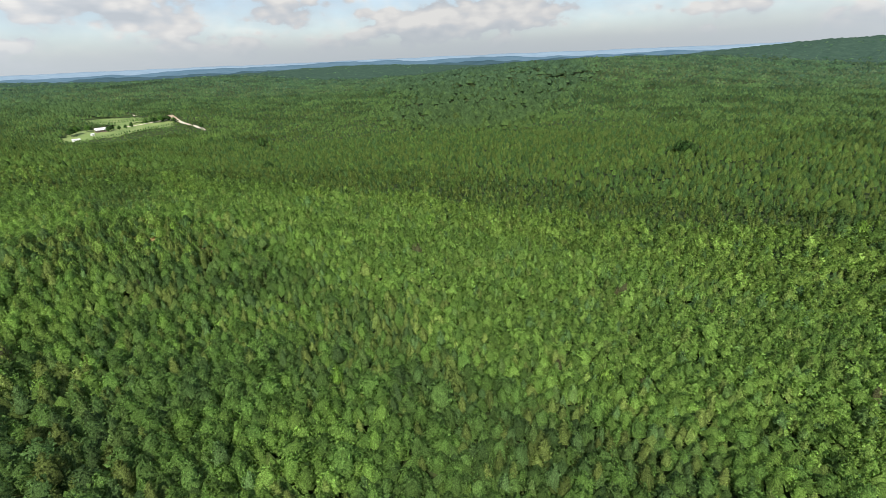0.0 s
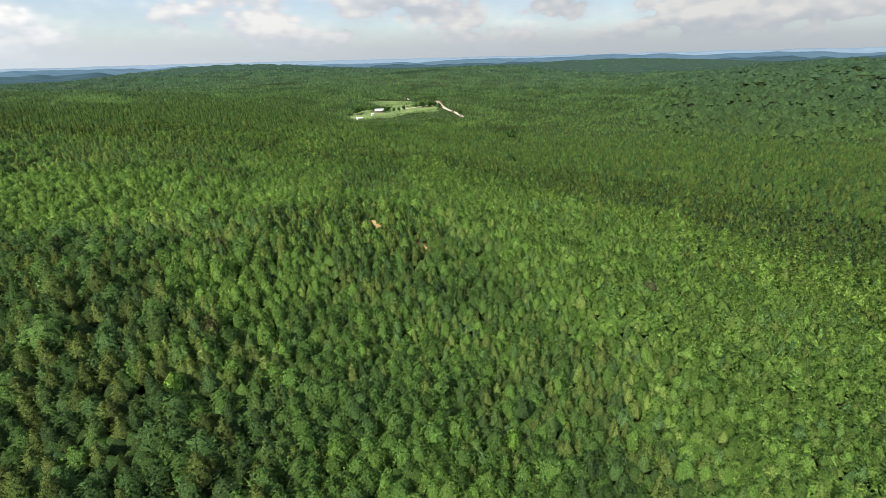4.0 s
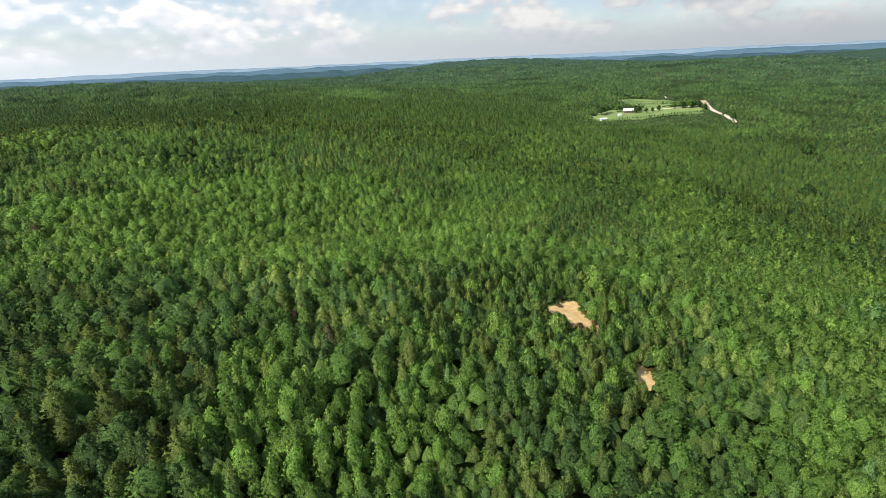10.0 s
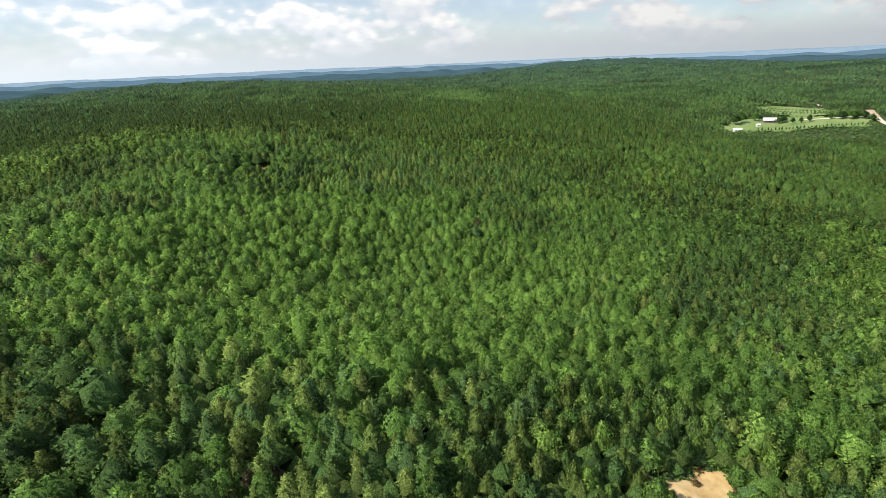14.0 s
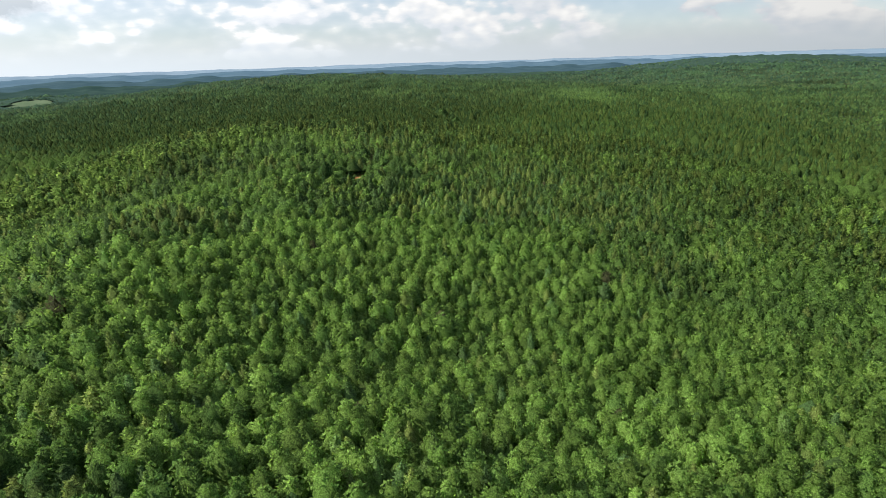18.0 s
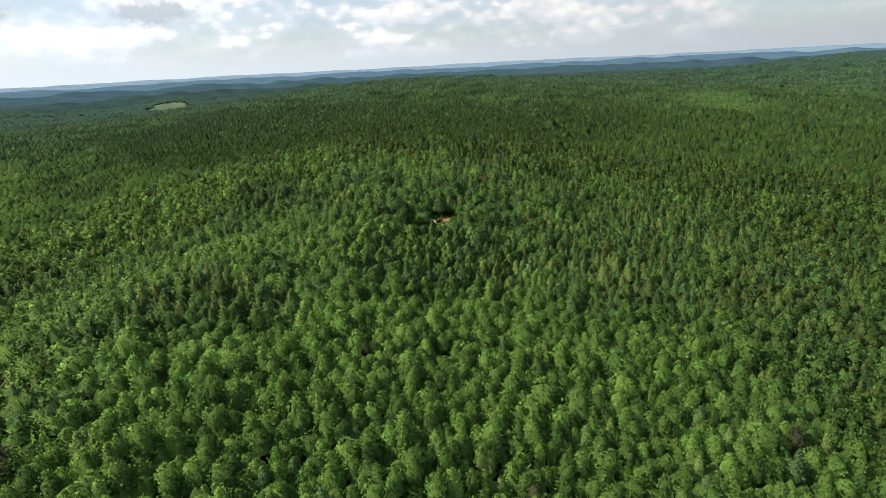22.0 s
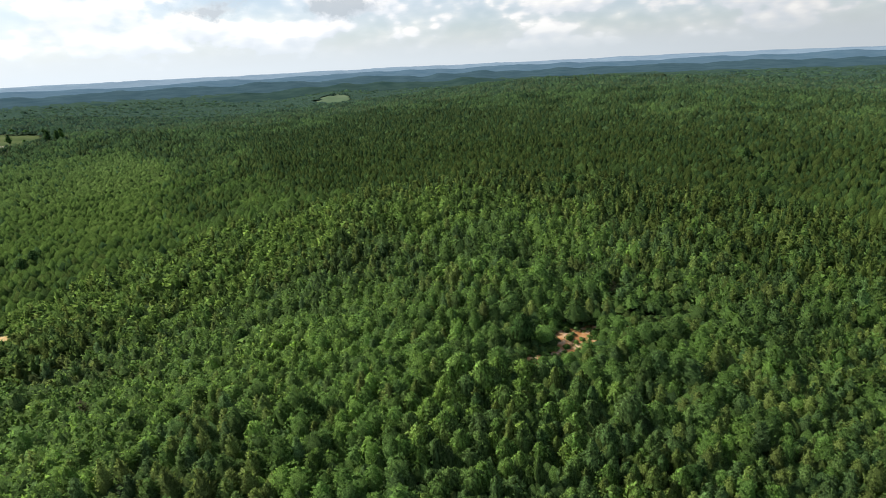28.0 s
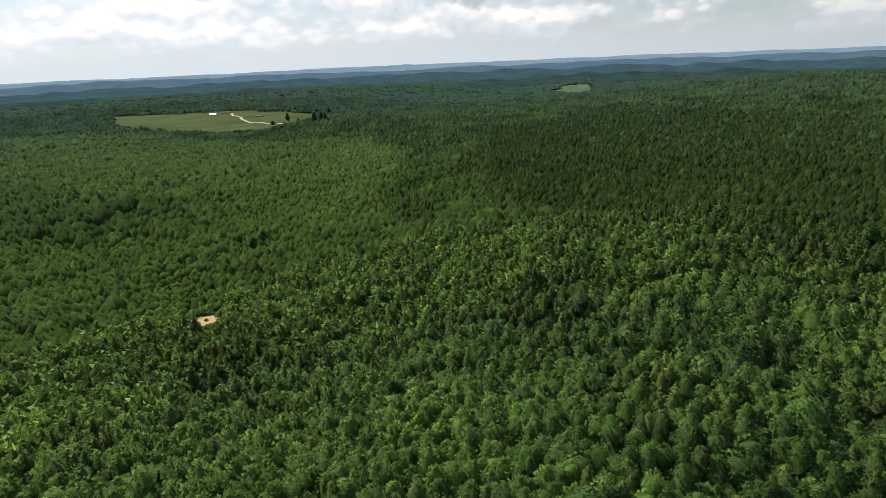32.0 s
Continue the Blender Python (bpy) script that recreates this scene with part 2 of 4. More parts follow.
# ---- the lie of the land ----
HILLS = [(30, 150, 90, 8.5), (-60, 130, 82, 13.9), (-200, 420, 127, 6.6), (-210, 270, 82, 17.0), (-380, 480, 120, 18.0), (-530, 180, 165, -14.9),
         (-60, 300, 97, -3.4), (60, 0, 97, -11.5), (230, 380, 150, -10.6), (370, 560, 150, -22.0), (225, 830, 90, -19.6), (20, 600, 195, 5.7),
         (-310, 760, 120, 1.8), (0, 1200, 315, 2.8), (-420, 1200, 300, 15.5), (-1000, 1300, 337, 40.9), (-1100, 300, 262, -10.0), (-1650, 0, 337, 8.0)]
HILLS += [(1250, 560, 285, 49.0), (650, 300, 225, -15.3), (380, 30, 135, 2.3), (2250, 50, 450, 68.7), (750, 1600, 337, 31.2), (100, 2150, 375, 49.8),
          (-2100, 1000, 450, -10.8), (1700, 1900, 450, 42.6), (380, 870, 60, 5.1), (350, 740, 75, 1.1), (-295, 320, 52, -15.0), (255, 60, 82, -10.8),
          (-55, 260, 52, -12.0), (-1190, 330, 120, 20.9), (-970, 370, 112, 3.3), (10, 70, 37, -9.1), (340, 990, 82, -3.8), (165, 700, 67, -7.8)]
HILLS += [(-340, 490, 85, 5.0), (-427, 223, 40, -5.5), (-50, 42, 60, 3.0), (-2080, 1080, 420, -20.0), (-2240, 1330, 120, 20.0)]
MID = (-60.0, 200.0)


def smooth(a, b, v):
    u = np.clip((v - a) / (b - a), 0, 1)
    return u * u * (3 - 2 * u)


def ground_z(x, y):
    x, y = np.asarray(x, float), np.asarray(y, float)
    z = 0 * x
    for cx, cy, r, h in HILLS:
        z = z + h * np.exp(-((x - cx) ** 2 + (y - cy) ** 2) / (2 * r * r))
    d = np.hypot(x - MID[0], y - MID[1])
    z = z + 1.2 * np.sin(x / 31 + 1.0) * np.cos(y / 37) + 0.8 * np.sin((x + y) / 19)
    rough = np.sin(x / 260 + 2 * np.sin(y / 410)) * np.cos(y / 230 + np.sin(x / 350))
    z = z + smooth(700, 1500, d) * (1 - smooth(2000, 2600, d)) * 9 * rough
    return z + 30 * smooth(2600, 4600, d)


def one_z(x, y):
    return float(ground_z(x, y))


def mesh_from(name, verts, faces, mat, kind="structure", cols=None, corners=3, normals=None):
    """A mesh object from arrays; faces of one size."""
    verts, faces = np.asarray(verts, np.float32), np.asarray(faces, np.int32)
    me = bpy.data.meshes.new(name)
    me.vertices.add(len(verts))
    me.vertices.foreach_set("co", verts.ravel())
    me.loops.add(faces.size)
    me.loops.foreach_set("vertex_index", faces.ravel())
    me.polygons.add(len(faces))
    me.polygons.foreach_set("loop_start", np.arange(0, faces.size, corners, dtype=np.int32))
    if cols is not None:
        at = me.attributes.new("leaf", "FLOAT_COLOR", "POINT")
        at.data.foreach_set("color", np.c_[cols, np.ones(len(cols))].astype(np.float32).ravel())
    me.update(calc_edges=True)
    if normals is not None:
        me.normals_split_custom_set_from_vertices(normals.astype(np.float32))
    me.materials.append(mat)
    ob = new(name, me)
    return tagged(ob, kind=kind) if kind else ob


def grid_sheet(name, mat, lift, keep=None, n=300, reach=4800, bend=5.2, jitter=0.0, label="", category=""):
    u = np.linspace(-1, 1, n)
    s = np.sinh(u * bend) / np.sinh(bend) * reach
    gx, gy = np.meshgrid(s + MID[0], s + MID[1])
    gx, gy = gx.ravel(), gy.ravel()
    rs = np.random.RandomState(5)
    gz = ground_z(gx, gy) + (lift(gx, gy) if callable(lift) else lift) + jitter * rs.rand(len(gx))
    i = np.arange(n * n).reshape(n, n)
    f = np.stack([i[:-1, :-1], i[:-1, 1:], i[1:, 1:], i[1:, :-1]], -1).reshape(-1, 4)
    if keep is not None:
        cx, cy = gx[f].mean(1), gy[f].mean(1)
        f = f[keep(cx, cy)]
    return tagged(mesh_from(name, np.c_[gx, gy, gz], f, mat, "structure", corners=4), label, category)


# open places in the woods, corner by corner
OPEN = {
    "sand_a": [(21.5, 157), (26, 159), (29.5, 163), (35, 163), (37, 155), (39, 149), (39.5, 144), (38.5, 142.5), (35, 142.5), (32, 144), (29, 147), (27.5, 150), (24, 152.5)],
    "sand_b": [(43, 131), (46, 132), (47.5, 128), (46, 123), (43, 120.5), (41.5, 125)],
    "sand_d": [(39, 146), (41.5, 144), (40, 139.5), (37.5, 141)],
    "clay": [(-207, 401), (-208, 409), (-205, 416), (-200, 418), (-195, 411), (-193, 404), (-195, 398), (-196, 390), (-199, 389), (-202, 395)],
    "clay_b": [(-201, 426), (-200, 429), (-196, 428), (-189, 418), (-192, 419)],
    "clay_c": [(-204, 383), (-201, 388), (-196, 382), (-196, 379)],
    "sand_c": [(-437, 220), (-429, 216), (-417, 222), (-419, 232), (-431, 234)],
    "hayfield": [(-1985, 1230), (-2030, 1165), (-2110, 1160), (-2190, 1230), (-2170, 1310), (-2080, 1300)],
    "yard": [(193, 838), (240, 836), (300, 813), (342, 798), (352, 838), (330, 872), (286, 908), (250, 908), (212, 882)],
    "plot": [(268, 940), (290, 912), (332, 876), (350, 905), (345, 950), (300, 990), (272, 980)],
    "road": [(348, 722), (355, 722), (362, 800), (368, 838), (378, 872), (371, 880), (356, 856), (354, 805)],
    "bend": [(343, 995), (350, 998), (353, 962), (347, 958)],
    "meadow": [(-1410, -143), (-1823, -275), (-1865, -231), (-1700, -40), (-1620, 150), (-1626, 195), (-1530, 275), (-1230, 280), (-1186, 195), (-1215, 81), (-1274, -20), (-1348, -93)],
}


def inside(name, x, y, grow=0.0):
    """Whether points lie in an open place with a ragged edge, or within grow of it."""
    pts = OPEN[name]
    size = max(max(p[i] for p in pts) - min(p[i] for p in pts) for i in (0, 1))
    wob = min(0.02 * size, 4) + 0.35
    u = x + wob * np.sin(y / (0.05 * size + 1)) + 0.5 * wob * np.sin((x + 2 * y) / (0.025 * size + 0.6))
    v = y + wob * np.cos(x / (0.06 * size + 1)) + 0.5 * wob * np.sin((2 * x - y) / (0.03 * size + 0.5))
    r = np.zeros(np.shape(x), bool)
    near = np.full(np.shape(x), 1e9)
    for (ax, ay), (bx, by) in zip(pts, pts[1:] + pts[:1]):
        if ay != by:
            r ^= ((ay > v) != (by > v)) & (u < (bx - ax) * (v - ay) / (by - ay) + ax)
        if grow > 0:
            dx, dy = bx - ax, by - ay
            t = np.clip(((u - ax) * dx + (v - ay) * dy) / (dx * dx + dy * dy), 0, 1)
            near = np.minimum(near, np.hypot(u - ax - t * dx, v - ay - t * dy))
    return r | (near < grow)


def is_open(x, y, grow=0.0):
    r = np.zeros(np.shape(x), bool)
    for k, pts in OPEN.items():
        px, py = [p[0] for p in pts], [p[1] for p in pts]
        s = (x > min(px) - 20) & (x < max(px) + 20) & (y > min(py) - 20) & (y < max(py) + 20)
        r[s] |= inside(k, x[s], y[s], grow)
    return r


def patch(name, key, mat, label, category, step=1.5, lift=0.05):
    """A piece of open ground, draped on the land."""
    pts = OPEN[key]
    px, py = [p[0] for p in pts], [p[1] for p in pts]
    gx, gy = np.meshgrid(np.arange(min(px) - 6, max(px) + 6, step), np.arange(min(py) - 6, max(py) + 6, step))
    ny, nx = gx.shape
    gx, gy = gx.ravel(), gy.ravel()
    i = np.arange(nx * ny).reshape(ny, nx)
    f = np.stack([i[:-1, :-1], i[:-1, 1:], i[1:, 1:], i[1:, :-1]], -1).reshape(-1, 4)
    f = f[inside(key, gx[f].mean(1), gy[f].mean(1))]
    used, inv = np.unique(f, return_inverse=True)
    rs = np.random.RandomState(3)
    rut = 0.25 * np.sin(gx / 1.7 + np.sin(gy / 1.3)) * np.sin(gy / 2.1) if step < 1 else 0.0
    v = np.c_[gx, gy, ground_z(gx, gy) + lift + rut + 0.12 * rs.rand(len(gx)) * (step < 3)][used]
    return tagged(mesh_from(name, v, inv.reshape(f.shape), mat, "structure", corners=4), label, category)


grid_sheet("ground", FLOOR, -0.6, n=170, label="dark leaf-strewn forest floor under dense trees", category="ground")
patch("sand_clearing", "sand_a", SAND, "bare tan sandy clearing among young trees", "clearing", 0.35, 0.35)
patch("sand_spot", "sand_d", SAND, "small spot of orange sand under young trees", "clearing", 0.35, 0.35)
patch("sand_track", "sand_b", SAND, "narrow strip of bare orange sand between bushes", "clearing", 0.35, 0.35)
patch("clay_clearing", "clay", CLAY, "eroded red clay clearing with sparse bushes", "clearing", 0.4, 0.35)
patch("clay_bank", "clay_b", CLAY, "pale eroded bank beside a red clay clearing", "clearing", 0.4, 0.35)
patch("clay_spot", "clay_c", CLAY, "small spot of bare orange clay", "clearing", 0.4, 0.35)
patch("sand_spot", "sand_c", SAND, "small pale sand spot in the woods", "clearing", 0.35, 0.35)
patch("lawn", "yard", GRASS, "mown pale green lawn round a farmhouse", "lawn", 4, 0.5)
patch("garden_plot", "plot", GRASS, "grassy plot with rows of shrubs", "plot", 4, 0.5)
def ribbon(name, points, width, mat, label, category, lift=0.5):
    """A road along a line of corners, rounded off and draped on the land."""
    pts = [Vector((*p, 0)) for p in points]
    line = []
    for k in range(len(pts) - 1):
        a, b, c, d = pts[max(k - 1, 0)], pts[k], pts[k + 1], pts[min(k + 2, len(pts) - 1)]
        for j in range(10):
            t = j / 10
            line.append(0.5 * (2 * b + (c - a) * t + (2 * a - 5 * b + 4 * c - d) * t * t + (3 * b - a - 3 * c + d) * t ** 3))
    line.append(pts[-1])
    V, F = [], []
    for k, p in enumerate(line):
        way = (line[min(k + 1, len(line) - 1)] - line[max(k - 1, 0)]).normalized()
        side = Vector((-way.y, way.x, 0))
        for j in range(5):
            q = p + side * (j / 2 - 1) * width / 2 * (1 + 0.15 * math.sin(k * 1.7 + j))
            V.append((q.x, q.y, one_z(q.x, q.y) + lift + (0.06 if j == 2 else 0)))
        if k:
            o = (k - 1) * 5
            F += [(o + j, o + j + 1, o + j + 6, o + j + 5) for j in range(4)]
    return tagged(mesh_from(name, V, F, mat, "structure", corners=4), label, category)


ribbon("dirt_road", [(351, 722), (356, 765), (359, 805), (362, 838)], 6, GRAVEL, "pale dirt road leading out of the woods", "road", 0.8)
ribbon("clay_bank_road", [(361, 834), (366, 852), (373, 880)], 8, DIRT, "reddish bare bank where the road climbs", "road", 0.9)
ribbon("driveway", [(300, 880), (325, 862), (350, 848), (362, 838)], 3.5, GRAVEL, "thin gravel driveway across the lawn", "road", 0.7)
ribbon("dirt_track", [(346, 996), (349, 976), (349, 960)], 4, GRAVEL, "pale dirt track behind trees", "road", 0.8)
patch("hay_field", "hayfield", FIELD, "pale hay field among far wooded hills", "field", 12, 5.5)
patch("meadow", "meadow", MEADOW, "wide open green hay meadow", "field", 12, 1.0)
ribbon("meadow_road", [(-1590, 72), (-1520, 88), (-1464, 113), (-1428, 116), (-1382, 135), (-1297, 188), (-1235, 230)], 6, GRAVEL, "winding pale gravel road through a meadow", "road", 1.6)


# ---- the woods ----
GLADE = [(40, -62), (60, -100), (82, -10), (84, 130), (55, 200), (36, 245), (4, 295), (-45, 348), (-88, 396), (-150, 426), (-230, 428), (-268, 350), (-268, 295), (-225, 256),
         (-178, 238), (-150, 200), (-122, 160), (-102, 140), (-84, 100), (-80, 55), (-62, 20), (-18, -5), (18, -42)]


def along(x, y):
    """Distance outside the young wood's middle part; nothing within it."""
    return np.maximum(-depth_in(GLADE, x, y), 0.0)


EDGE = [(-15, -43, 1.8), (0, 0, 1.23), (7, 77, 0.75), (-17, 152, 0.38), (-54, 219, 0.19), (-92, 270, -0.05), (-137, 305, -0.54)]


def open_side(x, y):
    """The wood's northern side, which the clearings and the hills look onto."""
    low = np.min([ey + k * (ex - x) for ex, ey, k in EDGE], axis=0) - 30
    return ((x > -40) & (y > -130)) | ((x <= -40) & (y > low) & (y > -900))


def waves(x, y, size, seed):
    r = np.random.RandomState(seed)
    v = 0 * x
    for k in range(6):
        a, p, s = r.rand() * 6.28, r.rand() * 6.28, size * (0.6 + 1.2 * r.rand())
        v = v + np.sin((x * math.cos(a) + y * math.sin(a)) / s * 6.28 + p + 1.5 * np.sin((x * math.sin(a) - y * math.cos(a)) / s * 4 + k))
    return v / 6


# stands of one look: share of pines, lightness of the leaves, height and width against the rest, corners of the plan
STANDS = []


def stand(pine, light, size, wide, *corners):
    STANDS.append((pine, light, size, wide, corners))


stand(0.25, 0.5, 0.95, 1.0, (-450, 330), (-1000, 370), (-1120, -200), (-500, -120), (-380, 120))
stand(0.90, 0.05, 0.85, 0.9, (150, -60), (420, -140), (640, 230), (560, 560), (250, 600), (160, 300))
stand(0.03, -0.75, 1.6, 1.65, (780, 864), (1300, 820), (1174, 526), (1054, 413), (750, 337), (540, 282), (505, 382), (550, 548), (728, 633))
stand(0.03, -0.5, 1.7, 1.5, (294, 1410), (346, 1106), (306, 992), (258, 1050), (250, 1300))
stand(0.93, -0.2, 1.25, 0.95, (-128, 1185), (114, 979), (170, 770), (60, 560), (-92, 520), (-260, 500), (-442, 525), (-500, 800))
stand(0.25, 0.75, 0.9, 1.0, (45, -130), (230, -160), (200, 150), (95, 260), (50, 200), (62, 60))
stand(0.06, 0.75, 1.0, 0.95, (-214, 275), (-147, 320), (-10, 332), (42, 297), (28, 195), (-14, 166), (-70, 172), (-120, 180), (-159, 195))
stand(0.60, -0.65, 1.05, 1.1, (-140, 161), (-104, 165), (-58, 136), (-45, 103), (-42, 61), (-22, 15), (-50, -45), (-130, 30))
stand(0.00, 0.9, 1.1, 0.72, (-47, 108), (-35, 117), (-18, 117), (-5, 109), (-7, 91), (-25, 78), (-39, 85))
stand(0.70, 0.3, 1.0, 1.12, (-80, 162), (-44, 169), (-1, 158), (24, 172), (66, 166), (72, 120), (40, 100), (16, 118), (-12, 136), (-56, 136))
stand(0.80, -0.2, 1.1, 1.1, (-345, 262), (-281, 290), (-205, 294), (-177, 302), (-172, 277), (-191, 250), (-218, 232))
stand(0.15, 0.2, 0.95, 1.0, (-395, 271), (-368, 316), (-270, 379), (-203, 368), (-175, 325), (-192, 302), (-258, 300), (-307, 288))
stand(0.00, 0.95, 0.95, 1.0, (-294, 315), (-295, 333), (-267, 340), (-237, 320), (-252, 307))
stand(0.35, -0.12, 1.08, 1.15, (-241, 399), (-232, 428), (-170, 456), (-124, 398), (-160, 357), (-193, 352))
stand(0.80, 0.0, 1.0, 1.0, (-145, 412), (-154, 492), (-44, 562), (20, 481), (-30, 382), (-95, 357))
stand(0.05, 0.7, 1.0, 0.95, (-166, 261), (-169, 298), (-130, 340), (-60, 366), (-35, 336), (-60, 280), (-150, 245))
stand(0.15, 0.35, 0.65, 1.0, (-289, 1168), (-246, 1218), (-130, 1072), (-135, 962), (-224, 980))
stand(0.05, 0.8, 0.75, 0.9, (-995, 354), (-846, 395), (-650, 360), (-540, 332), (-600, 278), (-681, 245), (-815, 283), (-960, 300))
stand(0.95, -0.5, 0.95, 0.95, (-1006, 557), (-944, 860), (-388, 980), (-244, 888), (-202, 666), (-300, 530), (-344, 487), (-530, 430), (-723, 470))
stand(0.10, -0.3, 1.5, 1.5, (-826, -67), (-737, 58), (-694, 150), (-600, 160), (-590, 80), (-620, 10))
stand(0.35, 0.25, 1.0, 1.0, (-507, 217), (-543, 322), (-452, 374), (-424, 438), (-353, 378), (-347, 324), (-400, 250))
stand(0.15, 0.35, 0.95, 1.0, (-343, 169), (-339, 211), (-312, 262), (-283, 304), (-244, 311), (-215, 230), (-277, 180))
stand(0.15, 0.6, 0.9, 1.1, (-1276, -286), (-1201, -25), (-1052, 203), (-842, 174), (-899, -102))
stand(0.10, 0.7, 0.6, 0.9, (-490, 160), (-540, 186), (-450, 246), (-412, 228))
# two far patches set much darker than the slopes round them
stand(0.97, -0.9, 1.2, 1.0, (100, 1360), (190, 1340), (215, 1420), (110, 1440))
stand(0.97, -0.9, 1.2, 1.0, (440, 1400), (640, 1420), (640, 1500), (450, 1480))


def stand_look(x, y):
    """Share of pines, lightness of the broad leaves from -1 to 1, height and width of the trees, over the plan."""
    far = smooth(200, 400, along(x, y))
    pine = np.clip(0.45 + 0.9 * waves(x, y, 160, 11) + 0.3 * far, 0.03, 0.97)
    light = 0.9 * waves(x, y, 110, 31) - 0.15 * far
    size, wide = np.ones(np.shape(x)), np.ones(np.shape(x))
    wx, wy = x + 9 * waves(x, y, 50, 5), y + 9 * waves(x, y, 50, 6)
    for p, l, sz, wd, pts in STANDS:
        soft = 9 + 0.02 * math.hypot(pts[0][0], pts[0][1])
        px, py = [q[0] for q in pts], [q[1] for q in pts]
        s = np.where((wx > min(px) - soft) & (wx < max(px) + soft) & (wy > min(py) - soft) & (wy < max(py) + soft))[0]
        if not len(s):
            continue
        w = smooth(-soft, soft, depth_in(pts, wx[s], wy[s]))
        for field, v in ((pine, p), (light, l), (size, sz), (wide, wd)):
            field[s] = field[s] * (1 - w) + v * w
    pine = pine + 0.2 * waves(x, y, 45, 12) + 0.1 * waves(x, y, 18, 15)
    return np.clip(pine, 0.02, 0.98), np.clip(light + 0.25 * waves(x, y, 40, 13) + 0.12 * waves(x, y, 15, 14), -1, 1), size, wide


def depth_in(pts, x, y):
    """Distance from the rim of a shape of the plan, more than nothing within it."""
    near, r = np.full(np.shape(x), 1e9), np.zeros(np.shape(x), bool)
    for (ax, ay), (bx, by) in zip(pts, pts[1:] + pts[:1]):
        dx, dy = bx - ax, by - ay
        t = np.clip(((x - ax) * dx + (y - ay) * dy) / (dx * dx + dy * dy), 0, 1)
        near = np.minimum(near, np.hypot(x - ax - t * dx, y - ay - t * dy))
        if ay != by:
            r ^= ((ay > y) != (by > y)) & (x < (bx - ax) * (y - ay) / (by - ay) + ax)
    return np.where(r, near, -near)


PINE_COLS = np.array([(0.058, 0.098, 0.027), (0.072, 0.106, 0.027), (0.050, 0.090, 0.029), (0.080, 0.112, 0.029)]) * np.array([1.36, 1.36, 1.45])
BROAD_COLS = np.array([(0.057, 0.100, 0.027), (0.068, 0.118, 0.027), (0.078, 0.138, 0.028), (0.098, 0.165, 0.031), (0.122, 0.195, 0.038)]) * np.array([1.22, 1.19, 1.45])


def ico(cuts):
    bm = bmesh.new()
    bmesh.ops.create_icosphere(bm, subdivisions=cuts, radius=1)
    v = np.array([p.co[:] for p in bm.verts])
    f = np.array([[p.index for p in q.verts] for q in bm.faces])
    bm.free()
    return v, f


ICO = {"ico": ico(1)}


def crown_shape(kind, t):
    """Radius of a crown at height t from 0 to 1 of its length."""
    if kind == "pine":
        return np.clip(1 - t, 0, 1) ** 0.6 * np.clip(t * 4 + 0.5, 0, 1) * (0.9 + 0.14 * np.cos(t * 25))
    if kind == "round":
        return np.sqrt(np.clip(1 - ((t - 0.38) / 0.64) ** 2, 0, 1)) * 1.05
    u = (t - 0.34) / np.where(t > 0.34, 0.68, 0.5)
    return np.clip(1 - np.abs(u) ** 1.9, 0, 1) ** 0.85 * 1.06


